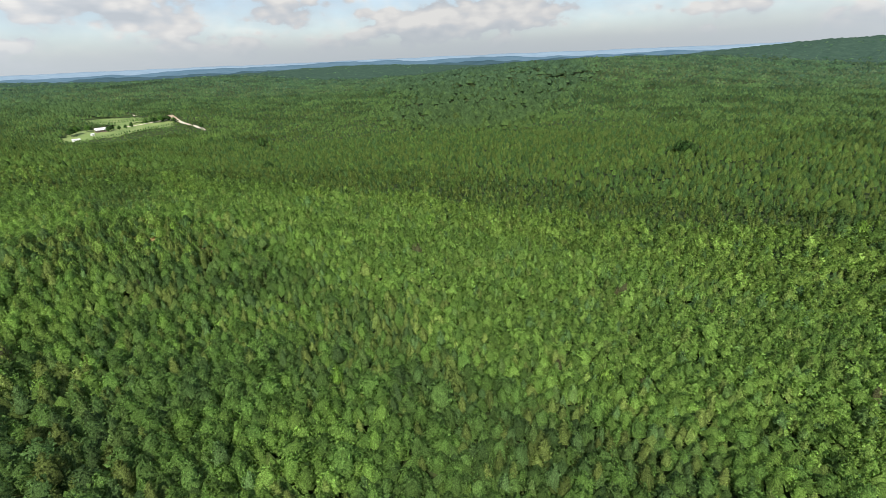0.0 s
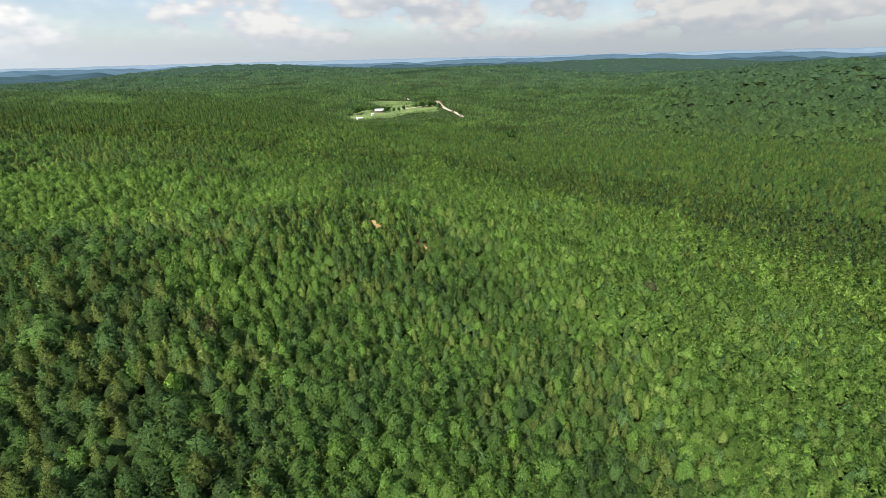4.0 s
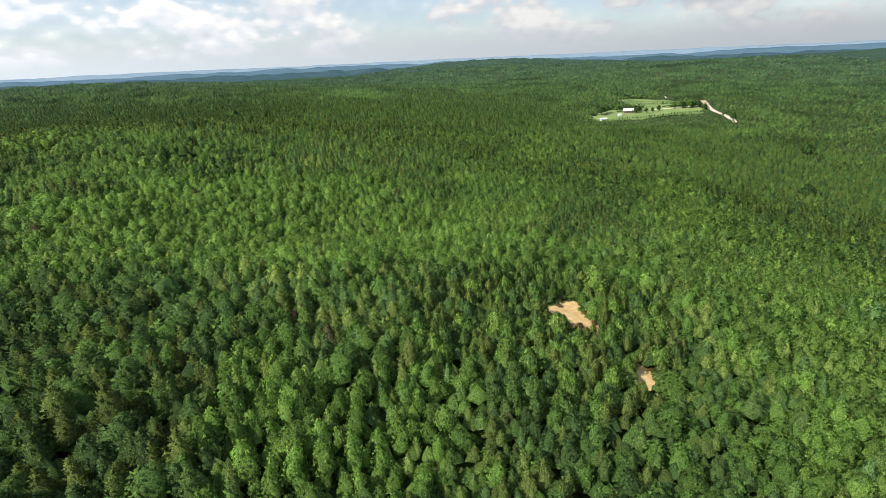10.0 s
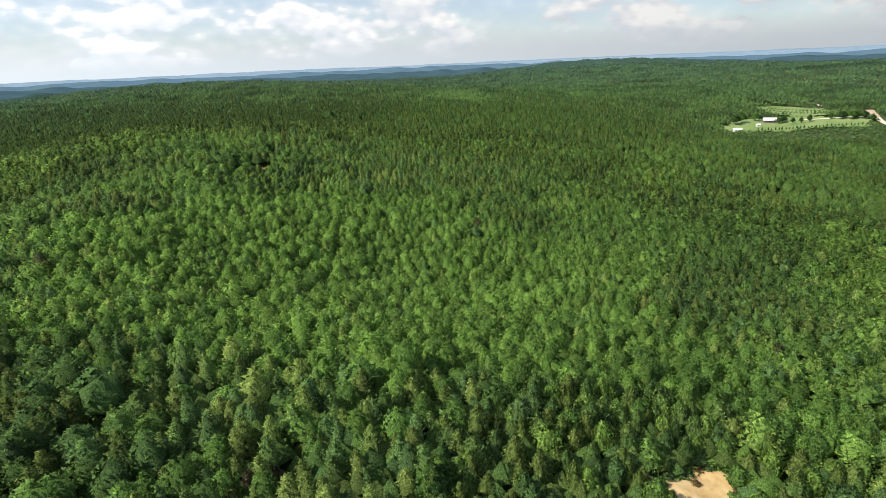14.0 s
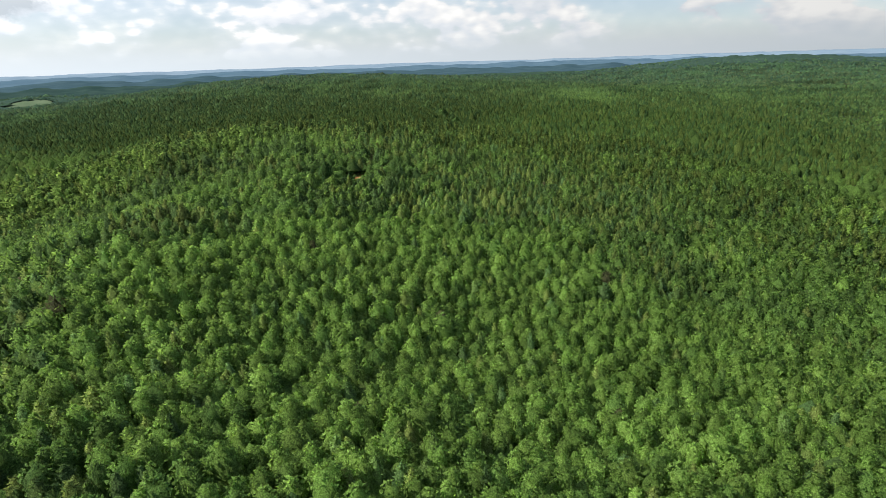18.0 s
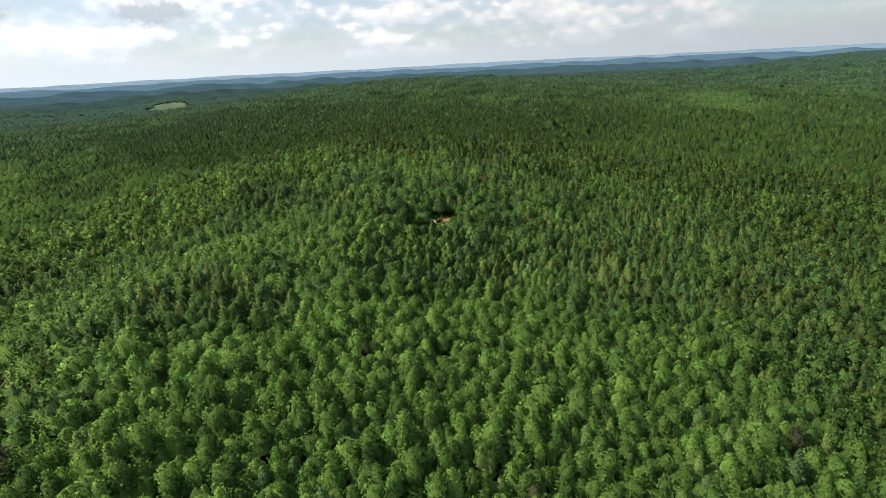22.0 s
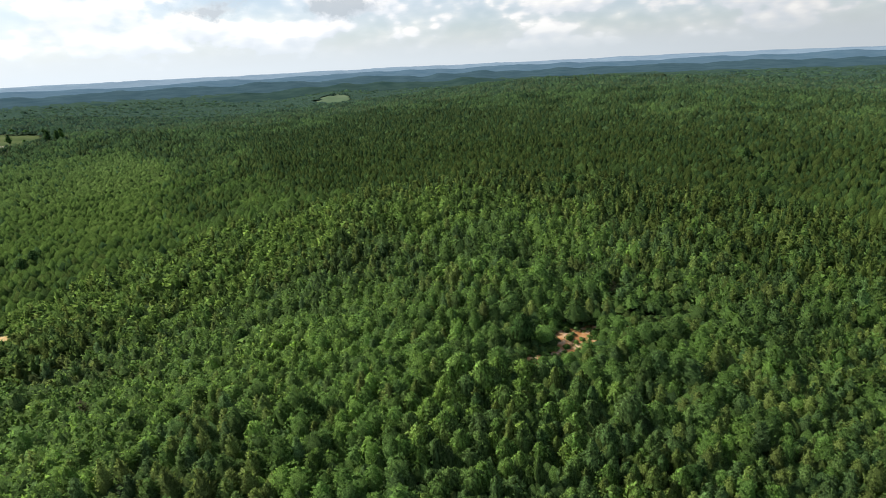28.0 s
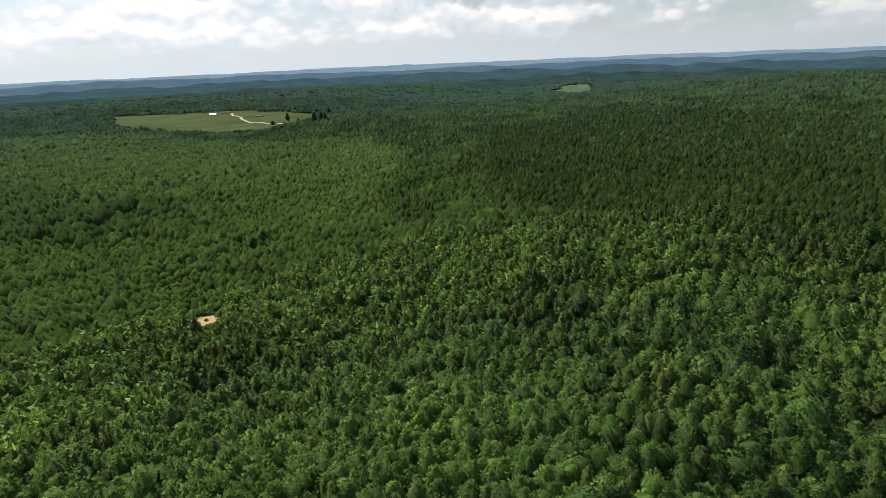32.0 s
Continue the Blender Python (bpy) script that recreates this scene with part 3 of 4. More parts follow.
def crown_template(kind, leaves, size, seed, core="ico", spread=0.42):
    """A crown of unit height and radius: an inner mass and a skin of leafy sprays. Returns verts, faces, shade of each vert."""
    r = np.random.RandomState(seed)
    base = 0.28 if kind == "pine" else 0.2
    if core in ICO:
        cv, cf = ICO[core]
    else:
        cv = np.array([(1, 0, 0), (0, 1, 0), (-1, 0, 0), (0, -1, 0), (0, 0, 1), (0, 0, -1)], float)
        cf = np.array([(0, 1, 4), (1, 2, 4), (2, 3, 4), (3, 0, 4), (1, 0, 5), (2, 1, 5), (3, 2, 5), (0, 3, 5)])
    t = (cv[:, 2] + 1) / 2
    rad = crown_shape(kind, np.clip(t, 0.02, 0.97)) * 0.84 * (1 + 0.35 * (r.rand(len(t)) - 0.5))
    ang = np.arctan2(cv[:, 1], cv[:, 0])
    core_v = np.c_[np.cos(ang) * rad, np.sin(ang) * rad, base + (1 - base) * (t * 0.95) + 0.05 * (r.rand(len(t)) - 0.5)]
    # inner mass toned darker than the sprays: shade inside the crown, in colour
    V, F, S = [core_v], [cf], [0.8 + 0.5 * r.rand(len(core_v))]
    M = [np.c_[np.cos(ang), np.sin(ang), 0.1 + 1.5 * t] + 0.9 * (r.rand(len(t), 3) - 0.5)]
    n0 = len(core_v)
    lobes = r.rand(5) * 6.28
    for k in range(leaves):
        u = (k + r.rand()) / leaves
        u = 0.26 + 0.74 * u
        a = k * 2.39996 + r.rand() * 0.7
        lump = 1 + 0.16 * math.sin(3 * a + lobes[0] + 6 * u) + 0.1 * math.sin(5 * a + lobes[1])
        R = float(crown_shape(kind, np.array(u))) * lump * (0.86 + 0.26 * r.rand())
        c = np.array([math.cos(a) * R, math.sin(a) * R, base + (1 - base) * min(u, 0.99)])
        out = np.array([math.cos(a), math.sin(a), 0.9 if kind != "pine" else 0.45]) * np.array([1, 1, 0.4 + u])
        nrm = out / np.linalg.norm(out) + (r.rand(3) - 0.5) * (0.9 if kind != "pine" else 1.1)
        nrm /= np.linalg.norm(nrm)
        ref = np.array([r.rand() - 0.5, r.rand() - 0.5, r.rand() - 0.5])
        q = np.array([math.cos(a), math.sin(a), 0.5]) + ref * 1.8
        q /= np.linalg.norm(q)
        p = np.cross(q, nrm + ref)
        p /= np.linalg.norm(p)
        s = size * (0.7 + 0.6 * r.rand())
        w = 0.5 if kind == "pine" else 0.75
        tri = np.array([c - p * s * w - q * s * 0.5, c + p * s * w - q * s * 0.5, c + q * s * (0.7 + 0.5 * r.rand())])
        tri[:, 2] = (tri[:, 2] - c[2]) * 0.34 + c[2]
        face = np.cross(tri[1] - tri[0], tri[2] - tri[0])
        if face @ np.array([math.cos(a), math.sin(a), 0.5]) < 0:
            tri, face = tri[[1, 0, 2]], -face
        V.append(tri)
        face = face / (np.linalg.norm(face) + 1e-9)
        rise = 0.05 + 1.5 * u
        M.append(np.tile(np.array([math.cos(a), math.sin(a), rise]) + 0.7 * spread * face + (r.rand(3) - 0.5) * 1.3 * spread, (3, 1)))
        F.append(np.array([(0, 1, 2)]) + n0)
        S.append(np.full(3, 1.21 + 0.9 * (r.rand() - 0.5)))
        n0 += 3
    M = np.concatenate(M)
    return np.concatenate(V), np.concatenate(F), np.concatenate(S), M / np.linalg.norm(M, axis=1)[:, None]


def low_template(kind, sides, seed, rings=2):
    """A few-sided crown for trees far off, tapering to a tip, its rim in and out by turns."""
    r = np.random.RandomState(seed)
    V, F, M = [], [], []
    hs = [0.45] if rings == 1 else [0.22, 0.66]
    for j, h in enumerate(hs):
        for k in range(sides):
            a = 6.283 * (k + 0.5 * j + 0.4 * r.rand()) / sides
            R = float(crown_shape(kind, np.array(h))) * (0.74 + 0.56 * r.rand()) * 1.08
            V.append((math.cos(a) * R, math.sin(a) * R, 0.03 + h * 0.9 + 0.16 * (r.rand() - 0.5)))
            M.append((math.cos(a) + 0.7 * (r.rand() - 0.5), math.sin(a) + 0.7 * (r.rand() - 0.5), 0.3 + 0.9 * h))
    V.append((0.2 * (r.rand() - 0.5), 0.2 * (r.rand() - 0.5), 0.97))
    M.append((0.3 * (r.rand() - 0.5), 0.3 * (r.rand() - 0.5), 1.0))
    M = np.array(M)
    top = len(V) - 1
    for j in range(rings - 1):
        for k in range(sides):
            a, b, c, d = j * sides + k, j * sides + (k + 1) % sides, (j + 1) * sides + k, (j + 1) * sides + (k + 1) % sides
            F += [(a, b, c), (b, d, c)]
    for k in range(sides):
        F.append(((rings - 1) * sides + k, (rings - 1) * sides + (k + 1) % sides, top))
    return np.array(V), np.array(F), 0.85 + 0.35 * r.rand(len(V)), M / np.linalg.norm(M, axis=1)[:, None]


def place_all(name, label, category, temps, x, y, height, width, cols, mat, seed):
    """Many trees joined into one mesh."""
    r = np.random.RandomState(seed)
    which = r.randint(0, len(temps), len(x))
    V, F, C, M, n0 = [], [], [], [], 0
    z = ground_z(x, y) - 0.3
    for k, (tv, tf, ts, tn) in enumerate(temps):
        s = np.where(which == k)[0]
        if not len(s):
            continue
        a = r.rand(len(s)) * 6.283
        c, q = np.cos(a)[:, None], np.sin(a)[:, None]
        w, h = width[s][:, None], height[s][:, None]
        lean = (r.rand(len(s), 2) - 0.5) * 0.12
        vx = (tv[:, 0] * c - tv[:, 1] * q) * w + x[s][:, None] + lean[:, :1] * tv[:, 2] * h
        vy = (tv[:, 0] * q + tv[:, 1] * c) * w + y[s][:, None] + lean[:, 1:] * tv[:, 2] * h
        vz = tv[:, 2] * h + z[s][:, None]
        V.append(np.stack([vx, vy, vz], -1).reshape(-1, 3))
        F.append((tf[None] + (np.arange(len(s)) * len(tv))[:, None, None]).reshape(-1, 3) + n0)
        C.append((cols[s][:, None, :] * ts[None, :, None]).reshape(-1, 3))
        if tn is not None:
            M.append(np.stack([tn[:, 0] * c - tn[:, 1] * q, tn[:, 0] * q + tn[:, 1] * c, np.broadcast_to(tn[:, 2], (len(s), len(tn)))], -1).reshape(-1, 3))
        n0 += len(s) * len(tv)
    ob = mesh_from(name, np.concatenate(V), np.concatenate(F), mat, "stuff", np.concatenate(C), 3, np.concatenate(M) if M else None)
    return tagged(ob, label, category)


def spots(step, jitter, x0, x1, y0, y1, seed, turn=0.0):
    r = np.random.RandomState(seed)
    gx, gy = np.meshgrid(np.arange(x0, x1, step), np.arange(y0, y1, step * 0.87))
    gx = gx + (np.arange(gx.shape[0]) % 2)[:, None] * step / 2
    gx, gy = gx.ravel(), gy.ravel()
    return gx + (r.rand(len(gx)) - 0.5) * step * jitter, gy + (r.rand(len(gx)) - 0.5) * step * jitter


def banded(steps, jitter, x0, x1, y0, y1, seed):
    """Spots for trees; the older wood to the west stands wider apart."""
    X, Y = [], []
    for k, step in enumerate(steps):
        x, y = spots(step, jitter, x0, x1, y0, y1, seed + 7 * k)
        u = x + 25 * waves(x, y, 60, 17)
        s = (u > -10) if k == 0 else (u <= -10) & (u > -150) if k == 1 else (u <= -150)
        X.append(x[s]), Y.append(y[s])
    return np.concatenate(X), np.concatenate(Y)


def size_of(x, y, pine, seed, size, wide):
    """Height and half width of each tree; the wood grows older to the west."""
    r = np.random.RandomState(seed)
    age = smooth(15, -65, x) + smooth(-110, -230, x)
    h = (7.0 + 1.2 * age) * (1 + 0.26 * waves(x, y, 45, 21)) * (0.74 + 0.5 * r.rand(len(x))) * size
    h = h * (1 + 0.2 * smooth(-40, -180, x) * waves(x, y, 15, 23))
    h = np.clip(h, 3.2, 17)
    h = h * (1 - 0.62 * np.exp(-(((x - 265) / 100) ** 4 + ((y - 780) / 65) ** 4)))
    big = r.rand(len(x)) < 0.03
    h = np.where(big, h * 1.25, h)
    for cx, cy, d, cutting in CLEARED:
        h = h * (1 - cutting * np.exp(-((x - cx) ** 2 + (y - cy) ** 2) / (d * d)))
    w = (1.8 + 0.27 * age) * wide * (0.78 + 0.45 * r.rand(len(x))) * np.where(pine, 0.94, 1.0) * np.clip(h / 8, 0.5, 1.25) ** 0.5
    w = np.where(big, w * 1.35, w)
    return h, w


# low growth round the bare patches: place, reach, how much lower
CLEARED = [(32, 156, 9, 0.45), (33, 141, 6, 0.2), (46, 128, 8, 0.45), (-199, 404, 8, 0.5), (-189, 393, 9, 0.55), (-190, 406, 7, 0.5), (-210, 399, 8, 0.55), (-207, 388, 8, 0.5), (-199, 384, 8, 0.6), (-193, 424, 8, 0.6), (-1160, 120, 130, 0.5), (-196, 376, 7, 0.45), (-184, 437, 12, 0.6),
           (-418, 228, 14, 0.5), (-412, 230, 10, 0.5)]
# painted haze: dims and blues the leaf colours of far trees
HAZE_TINT = np.array([0.75, 0.86, 1.7])


def colours(x, y, pine, light, seed):
    """Leaf colours; with distance from the glade, haze is painted in as bluer green."""
    r = np.random.RandomState(seed)
    n = len(BROAD_COLS)
    pc = PINE_COLS[r.randint(0, len(PINE_COLS), len(x))] * (1 + 0.5 * light)[:, None]
    mixed = 1 - 0.6 * smooth(80, 350, along(x, y))
    pick = np.clip((0.45 + 0.42 * light + 0.42 * mixed * (r.rand(len(x)) - 0.5)) * n, 0, n - 1).astype(int)
    c = np.where(pine[:, None], pc, BROAD_COLS[pick])
    dead = (r.rand(len(x)) < 0.002) & (along(x, y) < 60)
    c = np.where(dead[:, None], np.array([0.082, 0.086, 0.040]), c)
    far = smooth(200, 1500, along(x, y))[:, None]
    # western leaves darkened: their look against the sun, put into the colour
    west = smooth(-130, -330, x)[:, None]
    c = c * (1 - west + west * np.array([0.92, 0.90, 0.98]))
    return c * (1 + (0.2 + 0.35 * mixed) * (r.rand(len(x)) - 0.5))[:, None] * (1 - far + far * HAZE_TINT)


TREES = {}


def plant(tag, x, y, seed, pine_temps, broad_temps, mat, label, grow=1.0, single=None):
    r = np.random.RandomState(seed)
    share, light, size, wide = stand_look(x, y)
    s = r.rand(len(x)) < np.clip(wide, 1, 2) ** -2.0
    x, y, share, light, size, wide = x[s], y[s], share[s], light[s], size[s], wide[s]
    pine = r.rand(len(x)) < share
    h, w = size_of(x, y, pine, seed + 1, size, wide)
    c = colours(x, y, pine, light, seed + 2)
    for kind, temps, s in (("pines", pine_temps, pine), ("broadleaf_trees", broad_temps, ~pine)):
        i = np.where(s)[0]
        if single is not None:
            order = i[np.argsort(single(x[i], y[i]))]
            TREES[kind] = [(x[k], y[k], h[k], w[k], c[k]) for k in order[:300]]
            i = np.sort(order[300:])
        word = "dark olive young pines" if kind == "pines" else "leafy green young broadleaf trees"
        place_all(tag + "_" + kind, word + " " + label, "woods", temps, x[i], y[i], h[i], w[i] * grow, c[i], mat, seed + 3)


def wood_zone(x, y, lo, hi):
    d = along(x, y)
    return (d >= lo) & (d < hi) & ~is_open(x, y, 0.7)


def clearing_first(x, y):
    """Trees nearest to the sandy clearing and to the clay clearing come first."""
    return np.minimum(np.hypot(x - 22, y - 146), np.hypot(x + 170, y - 352))


def leafy(leaves, size, core, spread):
    """Crowns of pines, and of broadleaf trees pointed and round."""
    return ([crown_template("pine", leaves, size * 1.03, k, core, spread) for k in range(6)],
            [crown_template("round" if k % 3 == 2 else "broad", leaves, size, 20 + k, core, spread) for k in range(7)])


def simple(sides, rings):
    return ([low_template("broad" if k % 2 else "pine", sides, 40 + k, rings) for k in range(8)], [low_template("round" if k % 2 else "broad", sides, 20 + k, rings) for k in range(8)])


x, y = banded((3.3, 3.6, 4.1), 1.0, -420, 200, -130, 480, 41)
s = wood_zone(x, y, -1, 2)
plant("near", x[s], y[s], 50, *leafy(126, 0.17, "ico", 0.72), LEAF_NEAR, "standing crown to crown", 1.12, clearing_first)
x, y = banded((3.4, 3.7, 4.2), 0.95, -480, 300, -240, 620, 42)
s = wood_zone(x, y, 2, 75) & open_side(x, y)
plant("middle", x[s], y[s], 60, *leafy(46, 0.26, "octa", 0.6), LEAF_NEAR, "in a closed stand", 1.12)
x, y = banded((3.7, 4.0, 4.4), 0.9, -600, 420, -340, 720, 47)
s = wood_zone(x, y, 75, 190) & open_side(x, y)
plant("outer", x[s], y[s], 65, *leafy(24, 0.36, "octa", 0.3), LEAF_FAR, "in a rolling stand", 1.16)
x, y = spots(4.4, 0.9, -800, 620, -520, 920, 43)
s = wood_zone(x, y, 190, 470) & open_side(x, y)
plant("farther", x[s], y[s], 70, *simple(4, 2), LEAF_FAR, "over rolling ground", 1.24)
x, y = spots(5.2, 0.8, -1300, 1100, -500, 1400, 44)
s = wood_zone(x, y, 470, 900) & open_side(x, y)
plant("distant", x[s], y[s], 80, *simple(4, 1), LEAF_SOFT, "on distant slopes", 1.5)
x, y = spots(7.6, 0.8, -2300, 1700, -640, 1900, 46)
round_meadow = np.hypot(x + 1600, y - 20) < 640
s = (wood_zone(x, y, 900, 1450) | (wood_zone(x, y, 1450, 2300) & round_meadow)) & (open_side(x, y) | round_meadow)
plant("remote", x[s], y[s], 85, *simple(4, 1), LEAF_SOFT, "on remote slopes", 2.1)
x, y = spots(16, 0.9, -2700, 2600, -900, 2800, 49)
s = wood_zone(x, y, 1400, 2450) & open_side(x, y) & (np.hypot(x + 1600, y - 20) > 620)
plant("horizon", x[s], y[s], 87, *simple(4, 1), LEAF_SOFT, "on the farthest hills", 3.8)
x, y = spots(5.0, 0.6, -480, 400, -360, 500, 45)
s = wood_zone(x, y, 2, 300) & ~open_side(x, y)
plant("rear", x[s], y[s], 90, *simple(5, 1), LEAF_FAR, "on the southern side", 1.3)

# saplings fill the gaps between the crowns
x, y = spots(2.9, 1.0, -480, 300, -240, 620, 51)
s = wood_zone(x, y, -1, 110) & open_side(x, y)
x, y = x[s], y[s]
share, light, size, wide = stand_look(x, y)
pine = np.random.RandomState(52).rand(len(x)) < share
sap_h, sap_w = size_of(x, y, pine, 53, size, wide)
place_all("saplings", "green saplings filling the gaps under the crowns", "saplings", [low_template("round", 5, 70 + k, 1) for k in range(6)], x, y, np.minimum(sap_h * 0.72, 7), np.minimum(sap_w, 2.3),
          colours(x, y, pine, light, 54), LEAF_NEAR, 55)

# low growth round the bare patches
x, y = spots(1.25, 0.9, -430, 70, 110, 440, 48)
s = (np.hypot(x - 33, y - 146) < 32) | (np.hypot(x + 200, y - 405) < 36) | (np.hypot(x + 427, y - 225) < 13)
x, y = x[s], y[s]
edge = np.zeros(len(x), bool)
for key in ("sand_a", "sand_b", "sand_d", "clay", "clay_b", "clay_c", "sand_c"):
    edge |= inside(key, x, y, 4.5)
weedy = inside("clay", x, y) | inside("clay_b", x, y) | inside("clay_c", x, y)
s = edge & (~is_open(x, y, 0.15) | (weedy & (np.random.RandomState(76).rand(len(x)) < 0.16)))
x, y = x[s], y[s]
r = np.random.RandomState(77)
low_h = 0.7 + 1.5 * r.rand(len(x))
place_all("undergrowth", "low green and rusty undergrowth round bare patches", "undergrowth", [crown_template("broad", 22, 0.55, 60 + k, "octa") for k in range(4)], x, y, low_h, 0.5 + 0.35 * low_h,
          np.where((r.rand(len(x)) < 0.15)[:, None], np.array([0.11, 0.085, 0.03]), BROAD_COLS[r.randint(0, 4, len(x))]), LEAF_NEAR, 78)


def far_cover(x, y):
    d = along(x, y)
    return (((d > 1360) & open_side(x, y)) | ((d > 290) & ~open_side(x, y))) & (np.hypot(x + 1600, y - 20) > 600) & (np.hypot(x - MID[0], y - MID[1]) < 2900) & ~inside("hayfield", x, y)


def canopy_lift(x, y):
    """The canopy sheet rises out of the last single trees."""
    return 5.0 * smooth(1380, 1600, along(x, y)) - 4.0 * (1 - smooth(1340, 1480, along(x, y))) * open_side(x, y)


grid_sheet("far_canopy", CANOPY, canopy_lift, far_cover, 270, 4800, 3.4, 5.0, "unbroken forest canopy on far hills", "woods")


# ---- blue ridges at the edge of sight, haze painted into them ----


def ridge(inner, radius, low, amp, mat, seed):
    r = np.random.RandomState(seed)
    n = 800
    a = np.linspace(0, 2 * math.pi, n, endpoint=False)
    h = 0 * a
    for k in range(46):
        f = r.randint(5, 160)
        h = h + np.sin(a * f + r.rand() * 6.28) * (8.0 / f) ** 0.85 * r.rand() * 1.2
    h = low + amp * h / 2
    V, F = [], []
    rows = 9
    for j in range(rows):
        t = j / (rows - 2)
        rr = inner + (radius - inner) * t + 25 * np.sin(a * 37 + j)
        gx, gy = MID[0] + np.cos(a) * rr, MID[1] + np.sin(a) * rr
        u = min(t, 1.0)
        hh = (ground_z(gx, gy) + 3) * (1 - u) + h * u ** 1.5 + u * 3 * r.rand(n)
        if t > 1:
            hh = h - 30
        V.append(np.c_[gx, gy, hh])
    i = np.arange(n)
    for j in range(rows - 1):
        F.append(np.c_[j * n + i, j * n + (i + 1) % n, (j + 1) * n + (i + 1) % n, (j + 1) * n + i])
    return tagged(mesh_from("backdrop", np.concatenate(V), np.concatenate(F), mat, "structure", corners=4), "hazy blue forested ridges along the horizon", "hills")


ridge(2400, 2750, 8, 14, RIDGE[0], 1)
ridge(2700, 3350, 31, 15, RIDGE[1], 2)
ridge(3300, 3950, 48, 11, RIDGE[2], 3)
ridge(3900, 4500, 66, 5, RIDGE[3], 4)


# ---- single trees by the clearings ----
def empty(name, x, y, z, turn=0.0):
    ob = new(name)
    ob.matrix_world = pose(x, y, z, 0, 0, turn)
    return ob


def part(name, me, parent, label="", at=None):
    """A mesh as one part of a thing."""
    ob = new(name, me)
    ob.parent = parent
    if at is not None:
        ob.matrix_basis = at
    return tagged(ob, label) if label else ob


def mesh_data(name, verts, faces, mat, cols=None, corners=3, normals=None):
    ob = mesh_from(name, verts, faces, mat, "", cols, corners, normals)
    me = ob.data
    bpy.data.objects.remove(ob)
    return me


def tube(points, radii, sides=6):
    """Verts and triangles of a tapering tube through points."""
    V, F = [], []
    for k, (p, r) in enumerate(zip(points, radii)):
        for j in range(sides):
            a = 6.283 * j / sides
            V.append((p[0] + r * math.cos(a), p[1] + r * math.sin(a), p[2]))
        if k:
            o = (k - 1) * sides
            for j in range(sides):
                q, w = o + j, o + (j + 1) % sides
                F += [(q, w, w + sides), (q, w + sides, q + sides)]
    return V, F


def trunk_mesh(kind, seed):
    r = np.random.RandomState(seed)
    V, F = tube([(0, 0, 0), (0.01, 0.0, 0.25), (0.0, 0.02, 0.6), (0.0, 0.0, 0.93)], [0.022, 0.017, 0.011, 0.003])
    for k in range(8):
        h, a = 0.28 + 0.08 * k, k * 2.4 + r.rand()
        n = 0.13 * (1 - 0.8 * (k / 8)) + 0.03
        rise = 0.5 if kind == "broadleaf_trees" else 0.15
        lv, lf = tube([(0, 0, h), (math.cos(a) * n * 0.5, math.sin(a) * n * 0.5, h + rise * n * 0.5), (math.cos(a) * n, math.sin(a) * n, h + rise * n)], [0.007, 0.005, 0.002], 4)
        F += [tuple(i + len(V) for i in f) for f in lf]
        V += lv
    return mesh_data("trunk", V, F, BARK)


def single_trees(kind, name, label, group, leaves, size, form):
    trunks = [trunk_mesh(kind, 100 + k) for k in range(3)]
    tones = (PINE_COLS if kind == "pines" else BROAD_COLS)
    crowns = []
    for k in range(len(tones) * 2):
        v, f, s, m = crown_template("round" if form == "broad" and k % 3 == 0 else form, leaves, size, 300 + k, "ico", 0.7)
        crowns.append(mesh_data("crown", v, f, LEAF_NEAR, np.outer(s, tones[k % len(tones)]), 3, m))
    r = np.random.RandomState(9)
    for k, (tx, ty, h, w, c) in enumerate(TREES[kind]):
        root = empty(name, tx, ty, one_z(tx, ty) - 0.6, r.rand() * 360)
        near = int(np.argmin(np.abs(tones[:, 1] - c[1]))) + len(tones) * r.randint(0, 2)
        part("trunk", trunks[k % 3], root, at=Matrix.Diagonal((h, h, h + 0.3, 1)))
        part("crown", crowns[near], root, at=Matrix.Diagonal((w * 1.14, w * 1.14, h + 0.3, 1)))
        tagged(root, label, "tree", group)


single_trees("pines", "pine_tree", "young pine tree with dense olive green needles", "young pines by the clearings", 320, 0.145, "pine")
single_trees("broadleaf_trees", "broadleaf_tree", "young broadleaf tree with a full green crown", "young broadleaf trees by the clearings", 320, 0.135, "broad")


# ---- farmstead and meadow ----
def box(bm, x0, x1, y0, y1, z0, z1):
    v = [bm.verts.new(p) for p in ((x0, y0, z0), (x1, y0, z0), (x1, y1, z0), (x0, y1, z0), (x0, y0, z1), (x1, y0, z1), (x1, y1, z1), (x0, y1, z1))]
    for f in ((3, 2, 1, 0), (4, 5, 6, 7), (0, 1, 5, 4), (1, 2, 6, 5), (2, 3, 7, 6), (3, 0, 4, 7)):
        bm.faces.new([v[i] for i in f])


def piece(name, mat, parent, build, label="", soft=0.0):
    bm = bmesh.new()
    build(bm)
    if soft:
        bmesh.ops.bevel(bm, geom=bm.edges[:], offset=soft, segments=1, affect="EDGES")
    me = bpy.data.meshes.new(name)
    bm.to_mesh(me)
    bm.free()
    me.materials.append(mat)
    return part(name, me, parent, label)


